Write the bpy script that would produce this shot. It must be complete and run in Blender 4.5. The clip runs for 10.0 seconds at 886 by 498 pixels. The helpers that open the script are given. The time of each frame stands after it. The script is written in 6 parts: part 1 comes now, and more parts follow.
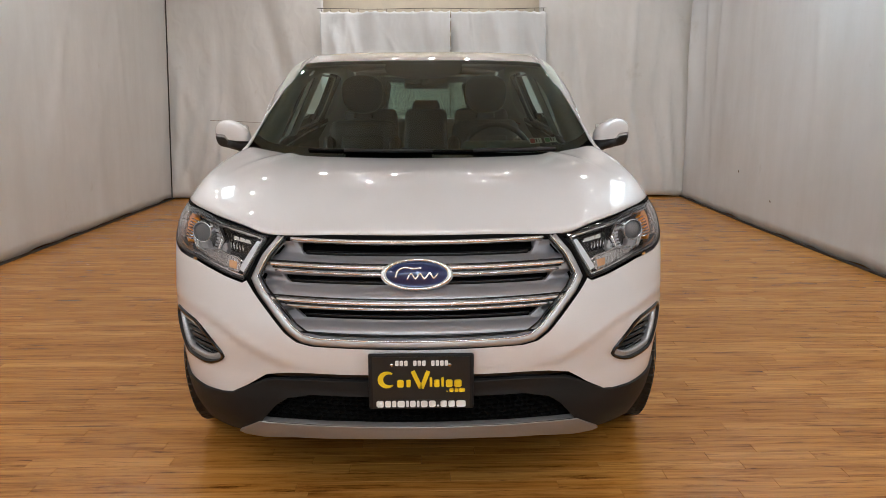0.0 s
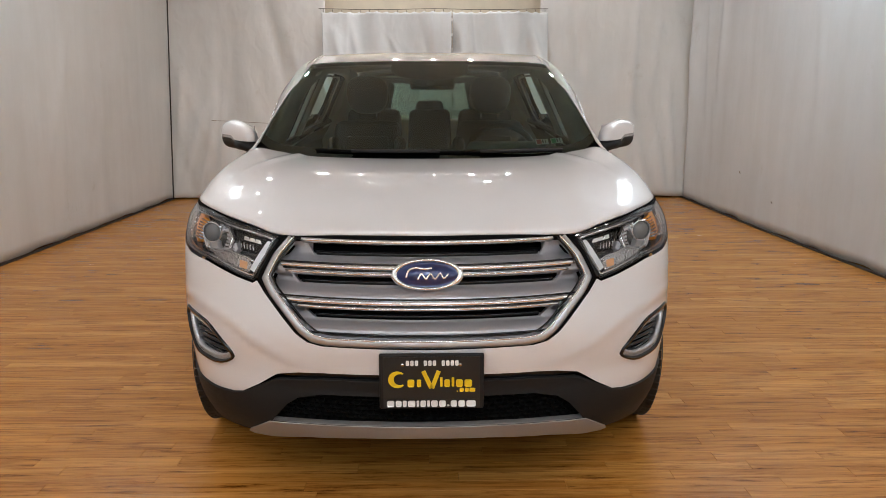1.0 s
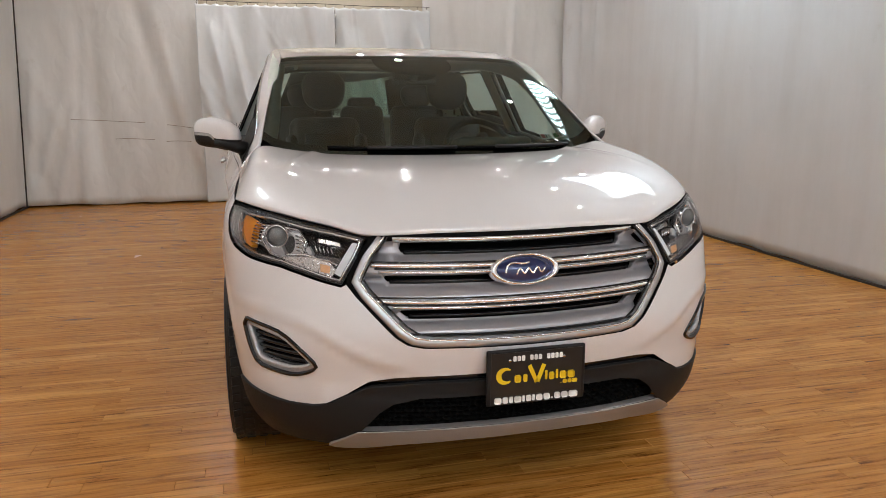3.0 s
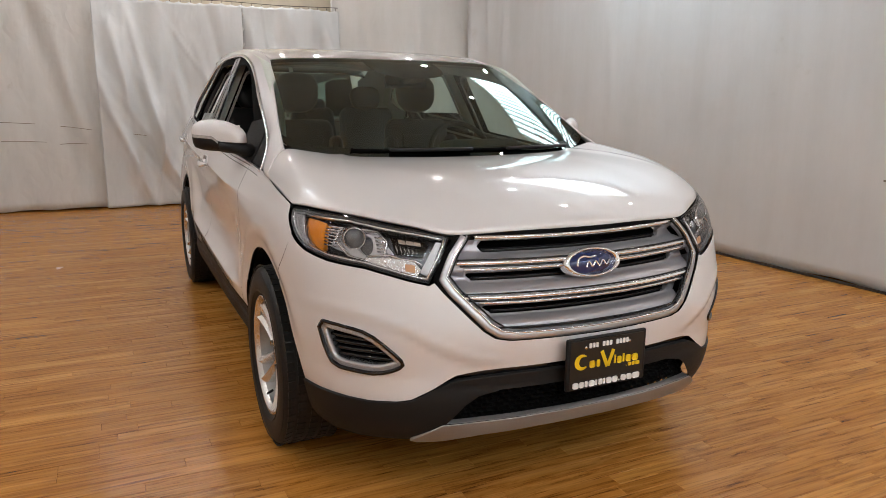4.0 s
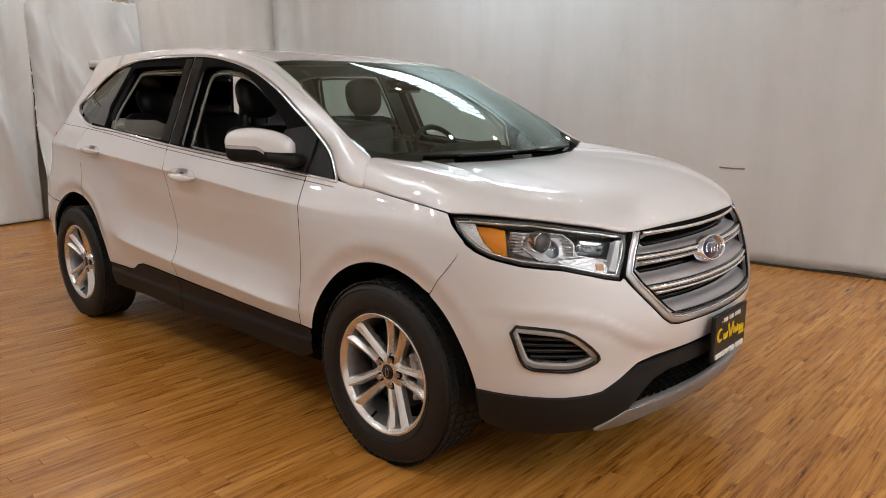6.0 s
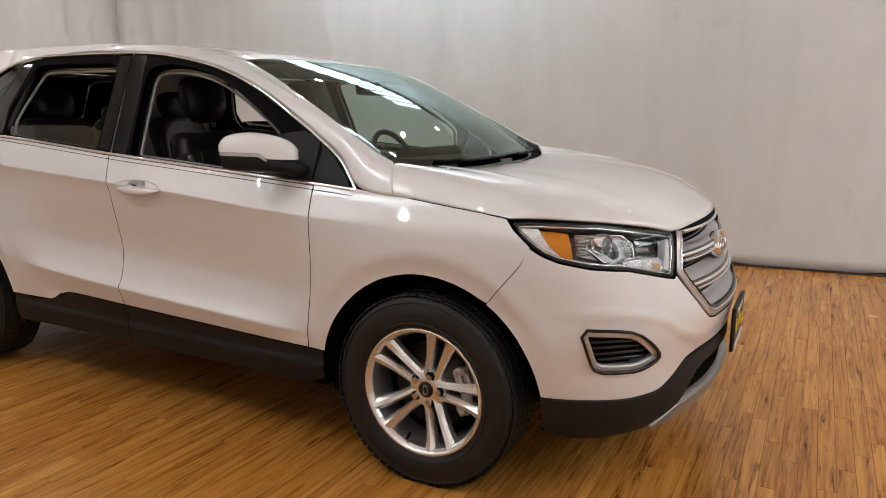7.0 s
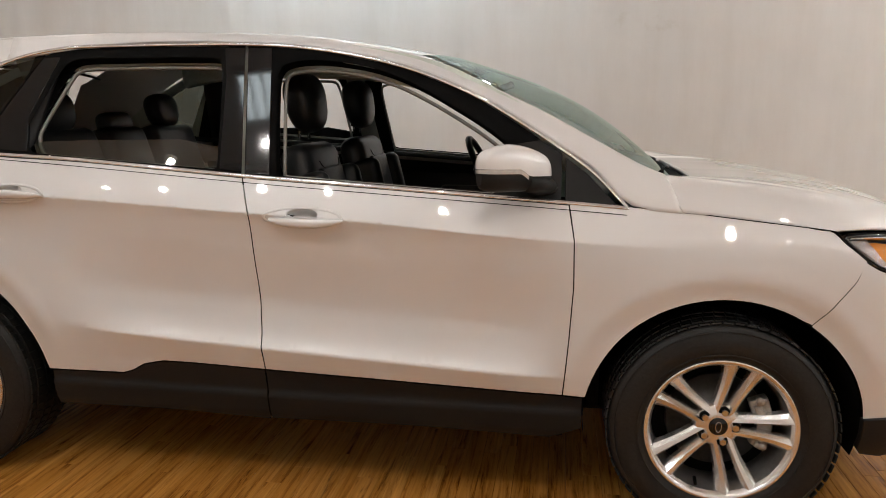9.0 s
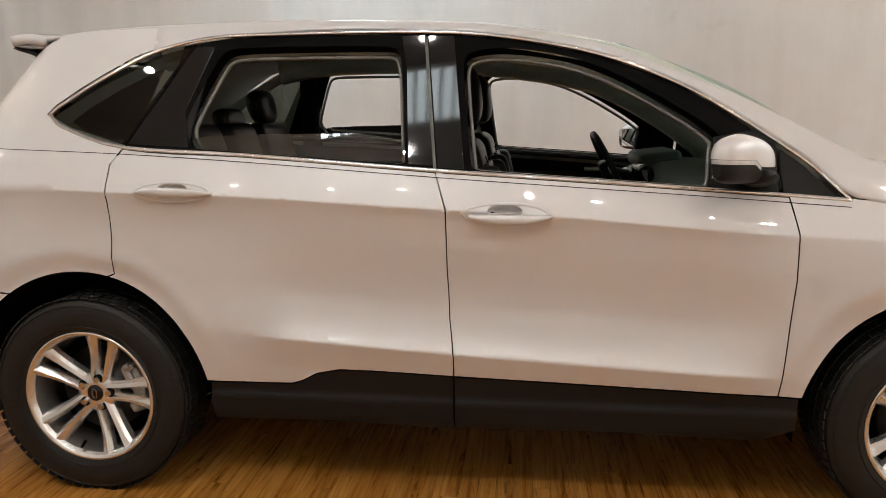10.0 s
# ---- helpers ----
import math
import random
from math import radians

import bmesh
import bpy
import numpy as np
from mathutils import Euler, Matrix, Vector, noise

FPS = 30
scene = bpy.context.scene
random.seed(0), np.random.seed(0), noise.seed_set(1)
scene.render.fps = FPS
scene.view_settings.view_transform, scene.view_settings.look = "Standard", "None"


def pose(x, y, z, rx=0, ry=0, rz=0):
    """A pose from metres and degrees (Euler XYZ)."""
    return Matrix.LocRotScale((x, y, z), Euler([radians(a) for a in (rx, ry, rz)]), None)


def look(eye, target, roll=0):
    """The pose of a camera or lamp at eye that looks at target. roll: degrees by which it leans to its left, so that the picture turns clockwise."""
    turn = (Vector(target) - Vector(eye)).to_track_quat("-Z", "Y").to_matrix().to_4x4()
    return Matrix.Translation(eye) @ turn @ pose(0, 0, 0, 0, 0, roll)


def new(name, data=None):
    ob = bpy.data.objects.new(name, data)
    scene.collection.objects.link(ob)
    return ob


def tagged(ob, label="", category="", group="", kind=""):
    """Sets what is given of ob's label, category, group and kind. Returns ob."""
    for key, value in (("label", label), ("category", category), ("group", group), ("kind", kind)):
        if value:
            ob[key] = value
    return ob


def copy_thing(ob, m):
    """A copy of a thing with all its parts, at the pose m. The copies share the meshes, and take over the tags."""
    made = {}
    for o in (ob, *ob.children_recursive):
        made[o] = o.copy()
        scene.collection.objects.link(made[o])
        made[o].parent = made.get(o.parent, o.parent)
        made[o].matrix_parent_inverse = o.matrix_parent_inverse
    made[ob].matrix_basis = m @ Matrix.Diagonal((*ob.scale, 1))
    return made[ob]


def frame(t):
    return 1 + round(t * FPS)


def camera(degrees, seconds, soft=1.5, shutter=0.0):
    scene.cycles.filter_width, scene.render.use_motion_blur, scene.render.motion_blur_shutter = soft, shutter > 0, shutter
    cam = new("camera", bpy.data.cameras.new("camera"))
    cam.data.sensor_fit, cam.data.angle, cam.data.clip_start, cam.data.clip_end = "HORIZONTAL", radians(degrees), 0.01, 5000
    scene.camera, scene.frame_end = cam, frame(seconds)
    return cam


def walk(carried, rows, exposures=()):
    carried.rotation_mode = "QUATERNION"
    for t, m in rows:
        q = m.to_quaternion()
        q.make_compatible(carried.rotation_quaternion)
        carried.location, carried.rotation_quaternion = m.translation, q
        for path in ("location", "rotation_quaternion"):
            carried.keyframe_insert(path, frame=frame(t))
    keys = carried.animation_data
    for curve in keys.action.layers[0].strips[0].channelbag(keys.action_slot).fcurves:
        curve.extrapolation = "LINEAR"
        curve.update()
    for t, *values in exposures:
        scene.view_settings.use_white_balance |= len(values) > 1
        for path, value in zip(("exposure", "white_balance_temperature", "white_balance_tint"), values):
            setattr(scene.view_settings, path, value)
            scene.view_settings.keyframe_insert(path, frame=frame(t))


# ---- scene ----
cam = camera(63.6, 10.0, soft=0.5)
PATH = [
    (0, (0.053, -3.037, 1.372), (0.079, -1.08, 0.963), -0.2),
    (0.5, (0.071, -3.029, 1.368), (0.099, -1.072, 0.96), -0.2),
    (1, (0.016, -3.045, 1.374), (0.046, -1.088, 0.966), -0.1),
    (1.5, (-0.119, -3.056, 1.368), (-0.045, -1.099, 0.96), -0.1),
    (2, (-0.265, -3.006, 1.351), (-0.056, -1.06, 0.942), -0.2),
    (2.5, (-0.504, -2.946, 1.357), (-0.161, -1.019, 0.946), -0.2),
    (4, (-1.458, -2.777, 1.37), (-0.62, -1.007, 0.961), 0.4),
    (4.5, (-1.823, -2.626, 1.383), (-0.806, -0.953, 0.978), 0.3),
    (5, (-2.159, -2.484, 1.389), (-0.997, -0.908, 0.982), 0.2),
    (5.5, (-2.444, -2.219, 1.399), (-1.148, -0.752, 0.987), 0.1),
    (7, (-3.048, -1.195, 1.367), (-1.309, -0.286, 0.981), 0.3),
    (7.5, (-3.168, -0.753, 1.367), (-1.331, -0.061, 0.985), 0.2),
    (8, (-3.198, -0.327, 1.379), (-1.304, 0.179, 0.983), -0.0),
    (8.5, (-3.183, 0.134, 1.396), (-1.261, 0.519, 0.996), -0.2),
    (9, (-3.193, 0.534, 1.384), (-1.256, 0.852, 0.998), -0.2),
    (9.5, (-3.155, 0.937, 1.36), (-1.213, 1.22, 0.974), -0.3),
    (10, (-3.173, 1.31, 1.341), (-1.221, 1.539, 0.968), -0.5),
]
EXPOSURES = [(0, 0.06, 6280, 10), (4, 0.02, 6400, 11), (5.5, 0.03, 6430, 11), (7, 0.07, 6480, 11), (10, 0.12, 6800, 10)]
walk(cam, [(t, look(eye, target, roll)) for t, eye, target, roll in PATH], EXPOSURES)

# ---- world and exposure ----
world = bpy.data.worlds.new("world")
scene.world = world
world.use_nodes = True
world.node_tree.nodes["Background"].inputs[0].default_value = (0.9, 0.95, 1.0, 1)
world.node_tree.nodes["Background"].inputs[1].default_value = 0.02
scene.view_settings.exposure = 0.0

SPOT_POWER, STRIP_POWER = 300.0, 9.0
CEILING_Z = 3.7


# ---- materials ----
def node_material(name):
    m = bpy.data.materials.new(name)
    m.use_nodes = True
    nt = m.node_tree
    return m, nt, nt.nodes["Principled BSDF"]


def add_noise(nt, scale, detail=4.0, rough=0.55, stretch=(1, 1, 1), coords="Object"):
    tc = nt.nodes.new("ShaderNodeTexCoord")
    mp = nt.nodes.new("ShaderNodeMapping")
    mp.inputs["Scale"].default_value = stretch
    nz = nt.nodes.new("ShaderNodeTexNoise")
    nz.inputs["Scale"].default_value = scale
    nz.inputs["Detail"].default_value = detail
    nz.inputs["Roughness"].default_value = rough
    nt.links.new(tc.outputs[coords], mp.inputs[0])
    nt.links.new(mp.outputs[0], nz.inputs["Vector"])
    return nz.outputs["Fac"]


def ramp(nt, fac, stops):
    r = nt.nodes.new("ShaderNodeValToRGB")
    while len(r.color_ramp.elements) < len(stops):
        r.color_ramp.elements.new(0.5)
    for e, (p, c) in zip(r.color_ramp.elements, stops):
        e.position = p
        e.color = (*c, 1) if len(c) == 3 else c
    nt.links.new(fac, r.inputs[0])
    return r.outputs[0]


def mix_colour(nt, a, b, fac, mode="MIX"):
    mx = nt.nodes.new("ShaderNodeMix")
    mx.data_type, mx.blend_type = "RGBA", mode
    for sock, v in ((mx.inputs["Factor"], fac), (mx.inputs[6], a), (mx.inputs[7], b)):
        if hasattr(v, "links"):
            nt.links.new(v, sock)
        else:
            sock.default_value = v
    return mx.outputs[2]


def add_bump(nt, bsdf, height, strength, distance=0.01):
    b = nt.nodes.new("ShaderNodeBump")
    b.inputs["Strength"].default_value = strength
    b.inputs["Distance"].default_value = distance
    nt.links.new(height, b.inputs["Height"])
    nt.links.new(b.outputs[0], bsdf.inputs["Normal"])


def plain(name, colour, rough=0.5, metal=0.0, coat=0.0, grain=0.0, grain_scale=60.0, bump=0.0, wear=0.06, spec=0.5):
    m, nt, b = node_material(name)
    b.inputs["Base Color"].default_value = (*colour, 1)
    b.inputs["Metallic"].default_value = metal
    b.inputs["Specular IOR Level"].default_value = spec
    b.inputs["Coat Weight"].default_value = coat
    b.inputs["Coat Roughness"].default_value = 0.03
    fac = add_noise(nt, 7.0, 5.0)
    mr = nt.nodes.new("ShaderNodeMapRange")
    mr.inputs["To Min"].default_value = max(0.0, rough - wear)
    mr.inputs["To Max"].default_value = min(1.0, rough + wear)
    nt.links.new(fac, mr.inputs[0])
    nt.links.new(mr.outputs[0], b.inputs["Roughness"])
    if grain:
        g = add_noise(nt, grain_scale, 3.0)
        lo = tuple(c * (1 - grain) for c in colour)
        hi = tuple(min(1, c * (1 + grain)) for c in colour)
        nt.links.new(ramp(nt, g, [(0.3, lo), (0.7, hi)]), b.inputs["Base Color"])
        if bump:
            add_bump(nt, b, g, bump, 0.004)
    return m


def glass_sheet(name, tint, gloss_rough=0.0, ior=1.5, sheen=(1, 1, 1)):
    """A thin sheet: it tints what is behind, and mirrors by Fresnel."""
    m = bpy.data.materials.new(name)
    m.use_nodes = True
    nt = m.node_tree
    nt.nodes.clear()
    out = nt.nodes.new("ShaderNodeOutputMaterial")
    tr = nt.nodes.new("ShaderNodeBsdfTransparent")
    tr.inputs[0].default_value = (*tint, 1)
    gl = nt.nodes.new("ShaderNodeBsdfGlossy")
    gl.inputs["Roughness"].default_value = gloss_rough
    gl.inputs["Color"].default_value = (*sheen, 1)
    fr = nt.nodes.new("ShaderNodeFresnel")
    fr.inputs[0].default_value = ior
    mx = nt.nodes.new("ShaderNodeMixShader")
    nt.links.new(fr.outputs[0], mx.inputs[0])
    nt.links.new(tr.outputs[0], mx.inputs[1])
    nt.links.new(gl.outputs[0], mx.inputs[2])
    nt.links.new(mx.outputs[0], out.inputs[0])
    return m


def glow(name, colour, power):
    m, nt, b = node_material(name)
    b.inputs["Base Color"].default_value = (0.8, 0.8, 0.8, 1)
    b.inputs["Emission Color"].default_value = (*colour, 1)
    b.inputs["Emission Strength"].default_value = power
    return m


def paint_material():
    m, nt, b = node_material("pearl_white_paint")
    flake = add_noise(nt, 900.0, 1.0)
    base = ramp(nt, flake, [(0.35, (0.70, 0.685, 0.685)), (0.65, (0.78, 0.765, 0.765))])
    nt.links.new(base, b.inputs["Base Color"])
    b.inputs["Metallic"].default_value = 0.12
    b.inputs["Roughness"].default_value = 0.42
    b.inputs["Coat Weight"].default_value = 1.0
    b.inputs["Coat Roughness"].default_value = 0.015
    b.inputs["Coat IOR"].default_value = 1.5
    return m


def canvas_material(name, tone, dirt, wrinkle=0.11):
    m, nt, b = node_material(name)
    big = add_noise(nt, 0.7, 6.0, 0.6)
    col = ramp(nt, big, [(0.3, tuple(c * 0.90 for c in tone)), (0.62, tone)])
    streak = add_noise(nt, 3.0, 6.0, 0.65, (1.2, 1.2, 0.16))
    col = mix_colour(nt, col, ramp(nt, streak, [(0.35, (0.90, 0.89, 0.87)), (0.6, (1, 1, 1))]), 0.5, "MULTIPLY")
    spots = add_noise(nt, 1.6, 8.0, 0.7)
    col = mix_colour(nt, col, ramp(nt, spots, [(0.63, (1, 1, 1)), (0.80, dirt)]), 0.7, "MULTIPLY")
    nt.links.new(col, b.inputs["Base Color"])
    b.inputs["Roughness"].default_value = 0.85
    b.inputs["Specular IOR Level"].default_value = 0.25
    folds = add_noise(nt, 2.6, 3.0, 0.5, (1, 1, 0.45))
    crease = add_noise(nt, 1.7, 3.0, 0.5, (1.0, 1.0, 0.7))
    band = nt.nodes.new("ShaderNodeMath")
    band.operation = "PINGPONG"
    band.inputs[1].default_value = 0.055
    nt.links.new(crease, band.inputs[0])
    both = nt.nodes.new("ShaderNodeMath")
    both.operation = "MULTIPLY_ADD"
    both.inputs[1].default_value = 2.2
    nt.links.new(band.outputs[0], both.inputs[0])
    nt.links.new(folds, both.inputs[2])
    add_bump(nt, b, both.outputs[0], wrinkle, 0.035)
    return m


def wood_material(name):
    m, nt, b = node_material(name)
    info = nt.nodes.new("ShaderNodeObjectInfo")
    geo = nt.nodes.new("ShaderNodeNewGeometry")
    tc = nt.nodes.new("ShaderNodeTexCoord")
    rnd = nt.nodes.new("ShaderNodeMath")
    rnd.operation = "ADD"
    nt.links.new(info.outputs["Random"], rnd.inputs[0])
    nt.links.new(geo.outputs["Random Per Island"], rnd.inputs[1])
    frac = nt.nodes.new("ShaderNodeMath")
    frac.operation = "FRACT"
    nt.links.new(rnd.outputs[0], frac.inputs[0])
    shift = nt.nodes.new("ShaderNodeCombineXYZ")
    mul = nt.nodes.new("ShaderNodeMath")
    mul.operation = "MULTIPLY"
    mul.inputs[1].default_value = 37.0
    nt.links.new(frac.outputs[0], mul.inputs[0])
    nt.links.new(mul.outputs[0], shift.inputs[0])
    nt.links.new(mul.outputs[0], shift.inputs[2])
    addv = nt.nodes.new("ShaderNodeVectorMath")
    nt.links.new(geo.outputs["Position"], addv.inputs[0])
    nt.links.new(shift.outputs[0], addv.inputs[1])

    def grain(sx, sy, detail, rough=0.6):
        mp = nt.nodes.new("ShaderNodeMapping")
        mp.inputs["Scale"].default_value = (sx, sy, sx)
        nz = nt.nodes.new("ShaderNodeTexNoise")
        nz.inputs["Scale"].default_value = 1.0
        nz.inputs["Detail"].default_value = detail
        nz.inputs["Roughness"].default_value = rough
        nz.inputs["Distortion"].default_value = 0.4
        nt.links.new(addv.outputs[0], mp.inputs[0])
        nt.links.new(mp.outputs[0], nz.inputs["Vector"])
        return nz.outputs["Fac"]

    tone = ramp(nt, frac.outputs[0], [(0.0, (0.42, 0.172, 0.031)), (0.3, (0.46, 0.197, 0.037)), (0.55, (0.44, 0.187, 0.034)), (0.8, (0.49, 0.215, 0.043)), (1.0, (0.53, 0.245, 0.053))])
    fine = grain(2.4, 62.0, 6.0, 0.60)
    col = mix_colour(nt, tone, ramp(nt, fine, [(0.30, (0.52, 0.44, 0.34)), (0.47, (0.95, 0.93, 0.91)), (0.66, (1.18, 1.16, 1.10))]), 0.9, "MULTIPLY")
    dark = grain(3.0, 34.0, 8.0, 0.74)
    col = mix_colour(nt, col, ramp(nt, dark, [(0.33, (0.22, 0.15, 0.09)), (0.42, (0.76, 0.71, 0.64)), (0.50, (1, 1, 1))]), 1.0, "MULTIPLY")
    light = grain(0.9, 16.0, 5.0)
    col = mix_colour(nt, col, ramp(nt, light, [(0.52, (0, 0, 0)), (0.72, (0.14, 0.085, 0.028))]), 0.9, "ADD")
    nt.links.new(col, b.inputs["Base Color"])
    wear = add_noise(nt, 2.3, 6.0)
    mr = nt.nodes.new("ShaderNodeMapRange")
    mr.inputs["To Min"].default_value, mr.inputs["To Max"].default_value = 0.16, 0.32
    nt.links.new(wear, mr.inputs[0])
    nt.links.new(mr.outputs[0], b.inputs["Roughness"])
    b.inputs["Specular IOR Level"].default_value = 0.30
    add_bump(nt, b, fine, 0.08, 0.002)
    return m


PAINT = paint_material()
CHROME = plain("chrome", (0.86, 0.86, 0.87), 0.12, 0.85, wear=0.04)
SATIN = plain("satin_silver", (0.50, 0.50, 0.515), 0.30, 0.75, grain=0.04, grain_scale=400)
SKID = plain("brushed_silver_plastic", (0.29, 0.28, 0.27), 0.38, 0.6, grain=0.05, grain_scale=300)
CLAD = plain("grained_black_plastic", (0.012, 0.0118, 0.0118), 0.56, grain=0.15, grain_scale=700, bump=0.2, spec=0.24)
GLOSS_BLACK = plain("gloss_black", (0.006, 0.006, 0.007), 0.06, wear=0.03, spec=0.45)
DARK = plain("matte_black", (0.005, 0.005, 0.005), 0.85, grain=0.2, spec=0.06)
RUBBER = plain("tyre_rubber", (0.013, 0.0125, 0.012), 0.55, grain=0.25, grain_scale=90, bump=0.2, spec=0.35)
ALLOY = plain("machined_alloy", (0.80, 0.79, 0.775), 0.25, 0.85, grain=0.015, grain_scale=300, wear=0.012)
ALLOY_DARK = plain("painted_alloy", (0.30, 0.29, 0.28), 0.35, 0.8, grain=0.08)
STEEL = plain("brake_steel", (0.55, 0.54, 0.53), 0.25, 1.0, grain=0.05, grain_scale=40)
DISC = plain("brake_disc_iron", (0.07, 0.068, 0.065), 0.4, 0.8, grain=0.2, grain_scale=40)
PROJECTOR = plain("projector_glass", (0.22, 0.225, 0.23), 0.06, 0.5)
CALIPER = plain("cast_iron_grey", (0.40, 0.39, 0.37), 0.5, 0.6, grain=0.2)
LEATHER = plain("black_leather", (0.011, 0.0115, 0.0125), 0.38, grain=0.2, grain_scale=250, bump=0.15)
TRIM_DARK = plain("dark_cabin_plastic", (0.013, 0.013, 0.014), 0.5, grain=0.15, grain_scale=300, bump=0.1, spec=0.35)
TRIM_LIGHT = plain("grey_cabin_trim", (0.42, 0.41, 0.38), 0.8, grain=0.06)
WINDSHIELD = glass_sheet("green_tinted_glass", (0.45, 0.61, 0.55), 0.0, 1.95, (0.84, 1.0, 0.95))
SIDE_GLASS = glass_sheet("side_window_glass", (0.34, 0.40, 0.34), 0.0, 2.1)
PRIVACY = glass_sheet("privacy_glass", (0.12, 0.135, 0.115))
REAR_GLASS = glass_sheet("rear_window_glass", (0.72, 0.80, 0.74))
LENS = glass_sheet("clear_lens", (0.97, 0.97, 0.97), 0.01, 1.32)
AMBER = plain("amber_plastic", (1.0, 0.30, 0.004), 0.3, coat=0.2, grain=0.22, grain_scale=90, spec=0.3)
REFLECTOR = plain("lamp_reflector", (0.82, 0.82, 0.83), 0.15, 1.0)
LAMP_GREY = plain("lamp_housing_grey", (0.16, 0.16, 0.165), 0.22, 0.6)
FACET = plain("faceted_reflector", (0.78, 0.78, 0.79), 0.14, 1.0, grain=0.15, grain_scale=110, bump=0.9)
FOG_CLEAR = plain("smoked_clear_plastic", (0.50, 0.50, 0.515), 0.2, 0.45, coat=0.8, grain=0.25, grain_scale=200)
SIGNAL = plain("mirror_signal_lens", (0.62, 0.62, 0.63), 0.16, 0.5, coat=1.0, grain=0.1, grain_scale=60)
STRIP_GREY = plain("grey_rubber_strip", (0.26, 0.25, 0.23), 0.6, grain=0.1)
PILLAR_GREY = plain("pale_pillar_trim", (0.60, 0.64, 0.58), 0.75, grain=0.06)
DASH = plain("soft_dash", (0.11, 0.135, 0.128), 0.6, grain=0.15, grain_scale=300, bump=0.1)
LOUVRE = plain("louvre_silver", (0.40, 0.395, 0.415), 0.36, 0.55, grain=0.04, grain_scale=400)
LIGHT_GUIDE = plain("frosted_light_guide", (0.80, 0.82, 0.84), 0.30, grain=0.03)
RED_LENS = plain("red_lens", (0.35, 0.01, 0.012), 0.12, coat=1.0)
BADGE_BLUE = plain("badge_blue", (0.010, 0.022, 0.10), 0.12, 0.2, coat=1.0)
PLATE_BLACK = plain("printed_black", (0.010, 0.010, 0.010), 0.4, grain=0.1)
PLATE_YELLOW = plain("print_yellow", (0.80, 0.55, 0.01), 0.45)
PRINT_WHITE = plain("print_white", (0.80, 0.80, 0.78), 0.45)
PRINT_GREEN = plain("print_green", (0.05, 0.35, 0.16), 0.5)
PRINT_RED = plain("print_red", (0.45, 0.05, 0.06), 0.5)
MIRROR = plain("mirror_glass", (0.9, 0.9, 0.9), 0.01, 1.0, wear=0.005)
CANVAS = canvas_material("cream_canvas", (0.725, 0.720, 0.695), (0.72, 0.66, 0.56))
EAST_CANVAS = canvas_material("grey_white_canvas", (0.675, 0.690, 0.695), (0.74, 0.70, 0.62))
NORTH_CANVAS = canvas_material("white_canvas", (0.77, 0.765, 0.74), (0.62, 0.56, 0.46), 0.55)
CURTAIN = canvas_material("white_curtain_cloth", (0.74, 0.765, 0.77), (0.76, 0.70, 0.60), 0.6)
PLASTER = plain("cream_wall_paint", (0.62, 0.55, 0.43), 0.75, grain=0.06, grain_scale=5)
CEILING_PAINT = plain("white_ceiling_paint", (0.58, 0.58, 0.57), 0.85, grain=0.05, grain_scale=3)
WOOD = wood_material("laminate_wood")
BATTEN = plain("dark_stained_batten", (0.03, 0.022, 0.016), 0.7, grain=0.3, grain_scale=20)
SUBFLOOR = plain("brown_underlay", (0.16, 0.075, 0.028), 0.7, grain=0.2)
MARK = plain("crease_shade_scuff_brown", (0.22, 0.18, 0.13), 0.8, grain=0.3, grain_scale=30)
GLOW_WARM = glow("lamp_glow", (1.0, 0.955, 0.93), SPOT_POWER)
GLOW_COOL = glow("tube_glow", (0.80, 0.93, 1.0), STRIP_POWER)
LAMP_WHITE = plain("white_enamel", (0.7, 0.7, 0.68), 0.4)


# ---- mesh helpers ----
def mesh_object(name, verts, faces, material, parent=None, label="", smooth=True, normals=None):
    me = bpy.data.meshes.new(name)
    me.from_pydata([tuple(v) for v in verts], [], faces)
    me.polygons.foreach_set("use_smooth", [smooth] * len(me.polygons))
    me.materials.append(material)
    if normals is not None:
        me.normals_split_custom_set_from_vertices([tuple(n) for n in normals])
    ob = new(name, me)
    if parent:
        ob.parent = parent
    if label:
        ob["label"] = label
    return ob


def part(name, bm, material, parent=None, label="", smooth=True):
    me = bpy.data.meshes.new(name)
    bmesh.ops.recalc_face_normals(bm, faces=bm.faces[:])
    bm.to_mesh(me)
    bm.free()
    me.polygons.foreach_set("use_smooth", [smooth] * len(me.polygons))
    me.materials.append(material)
    ob = new(name, me)
    if parent:
        ob.parent = parent
    if label:
        ob["label"] = label
    return ob


def sharpen(ob, degrees=35):
    """Keeps edges sharper than that hard under smooth shading."""
    ob.data.set_sharp_from_angle(angle=radians(degrees))
    return ob


def box(bm, size, m=None, bevel=0.0, segments=2):
    r = bmesh.ops.create_cube(bm, size=1.0)
    vs = r["verts"]
    bmesh.ops.scale(bm, vec=size, verts=vs)
    if bevel:
        es = list({e for v in vs for e in v.link_edges})
        rb = bmesh.ops.bevel(bm, geom=es, offset=bevel, segments=segments, affect="EDGES", profile=0.5)
        vs = list({v for f in rb["faces"] for v in f.verts} | {v for v in vs if v.is_valid})
    if m is not None:
        bmesh.ops.transform(bm, matrix=m, verts=vs)
    return vs


def cone(bm, r1, r2, depth, m=None, segments=24):
    r = bmesh.ops.create_cone(bm, cap_ends=True, segments=segments, radius1=r1, radius2=r2, depth=depth)
    if m is not None:
        bmesh.ops.transform(bm, matrix=m, verts=r["verts"])
    return r["verts"]


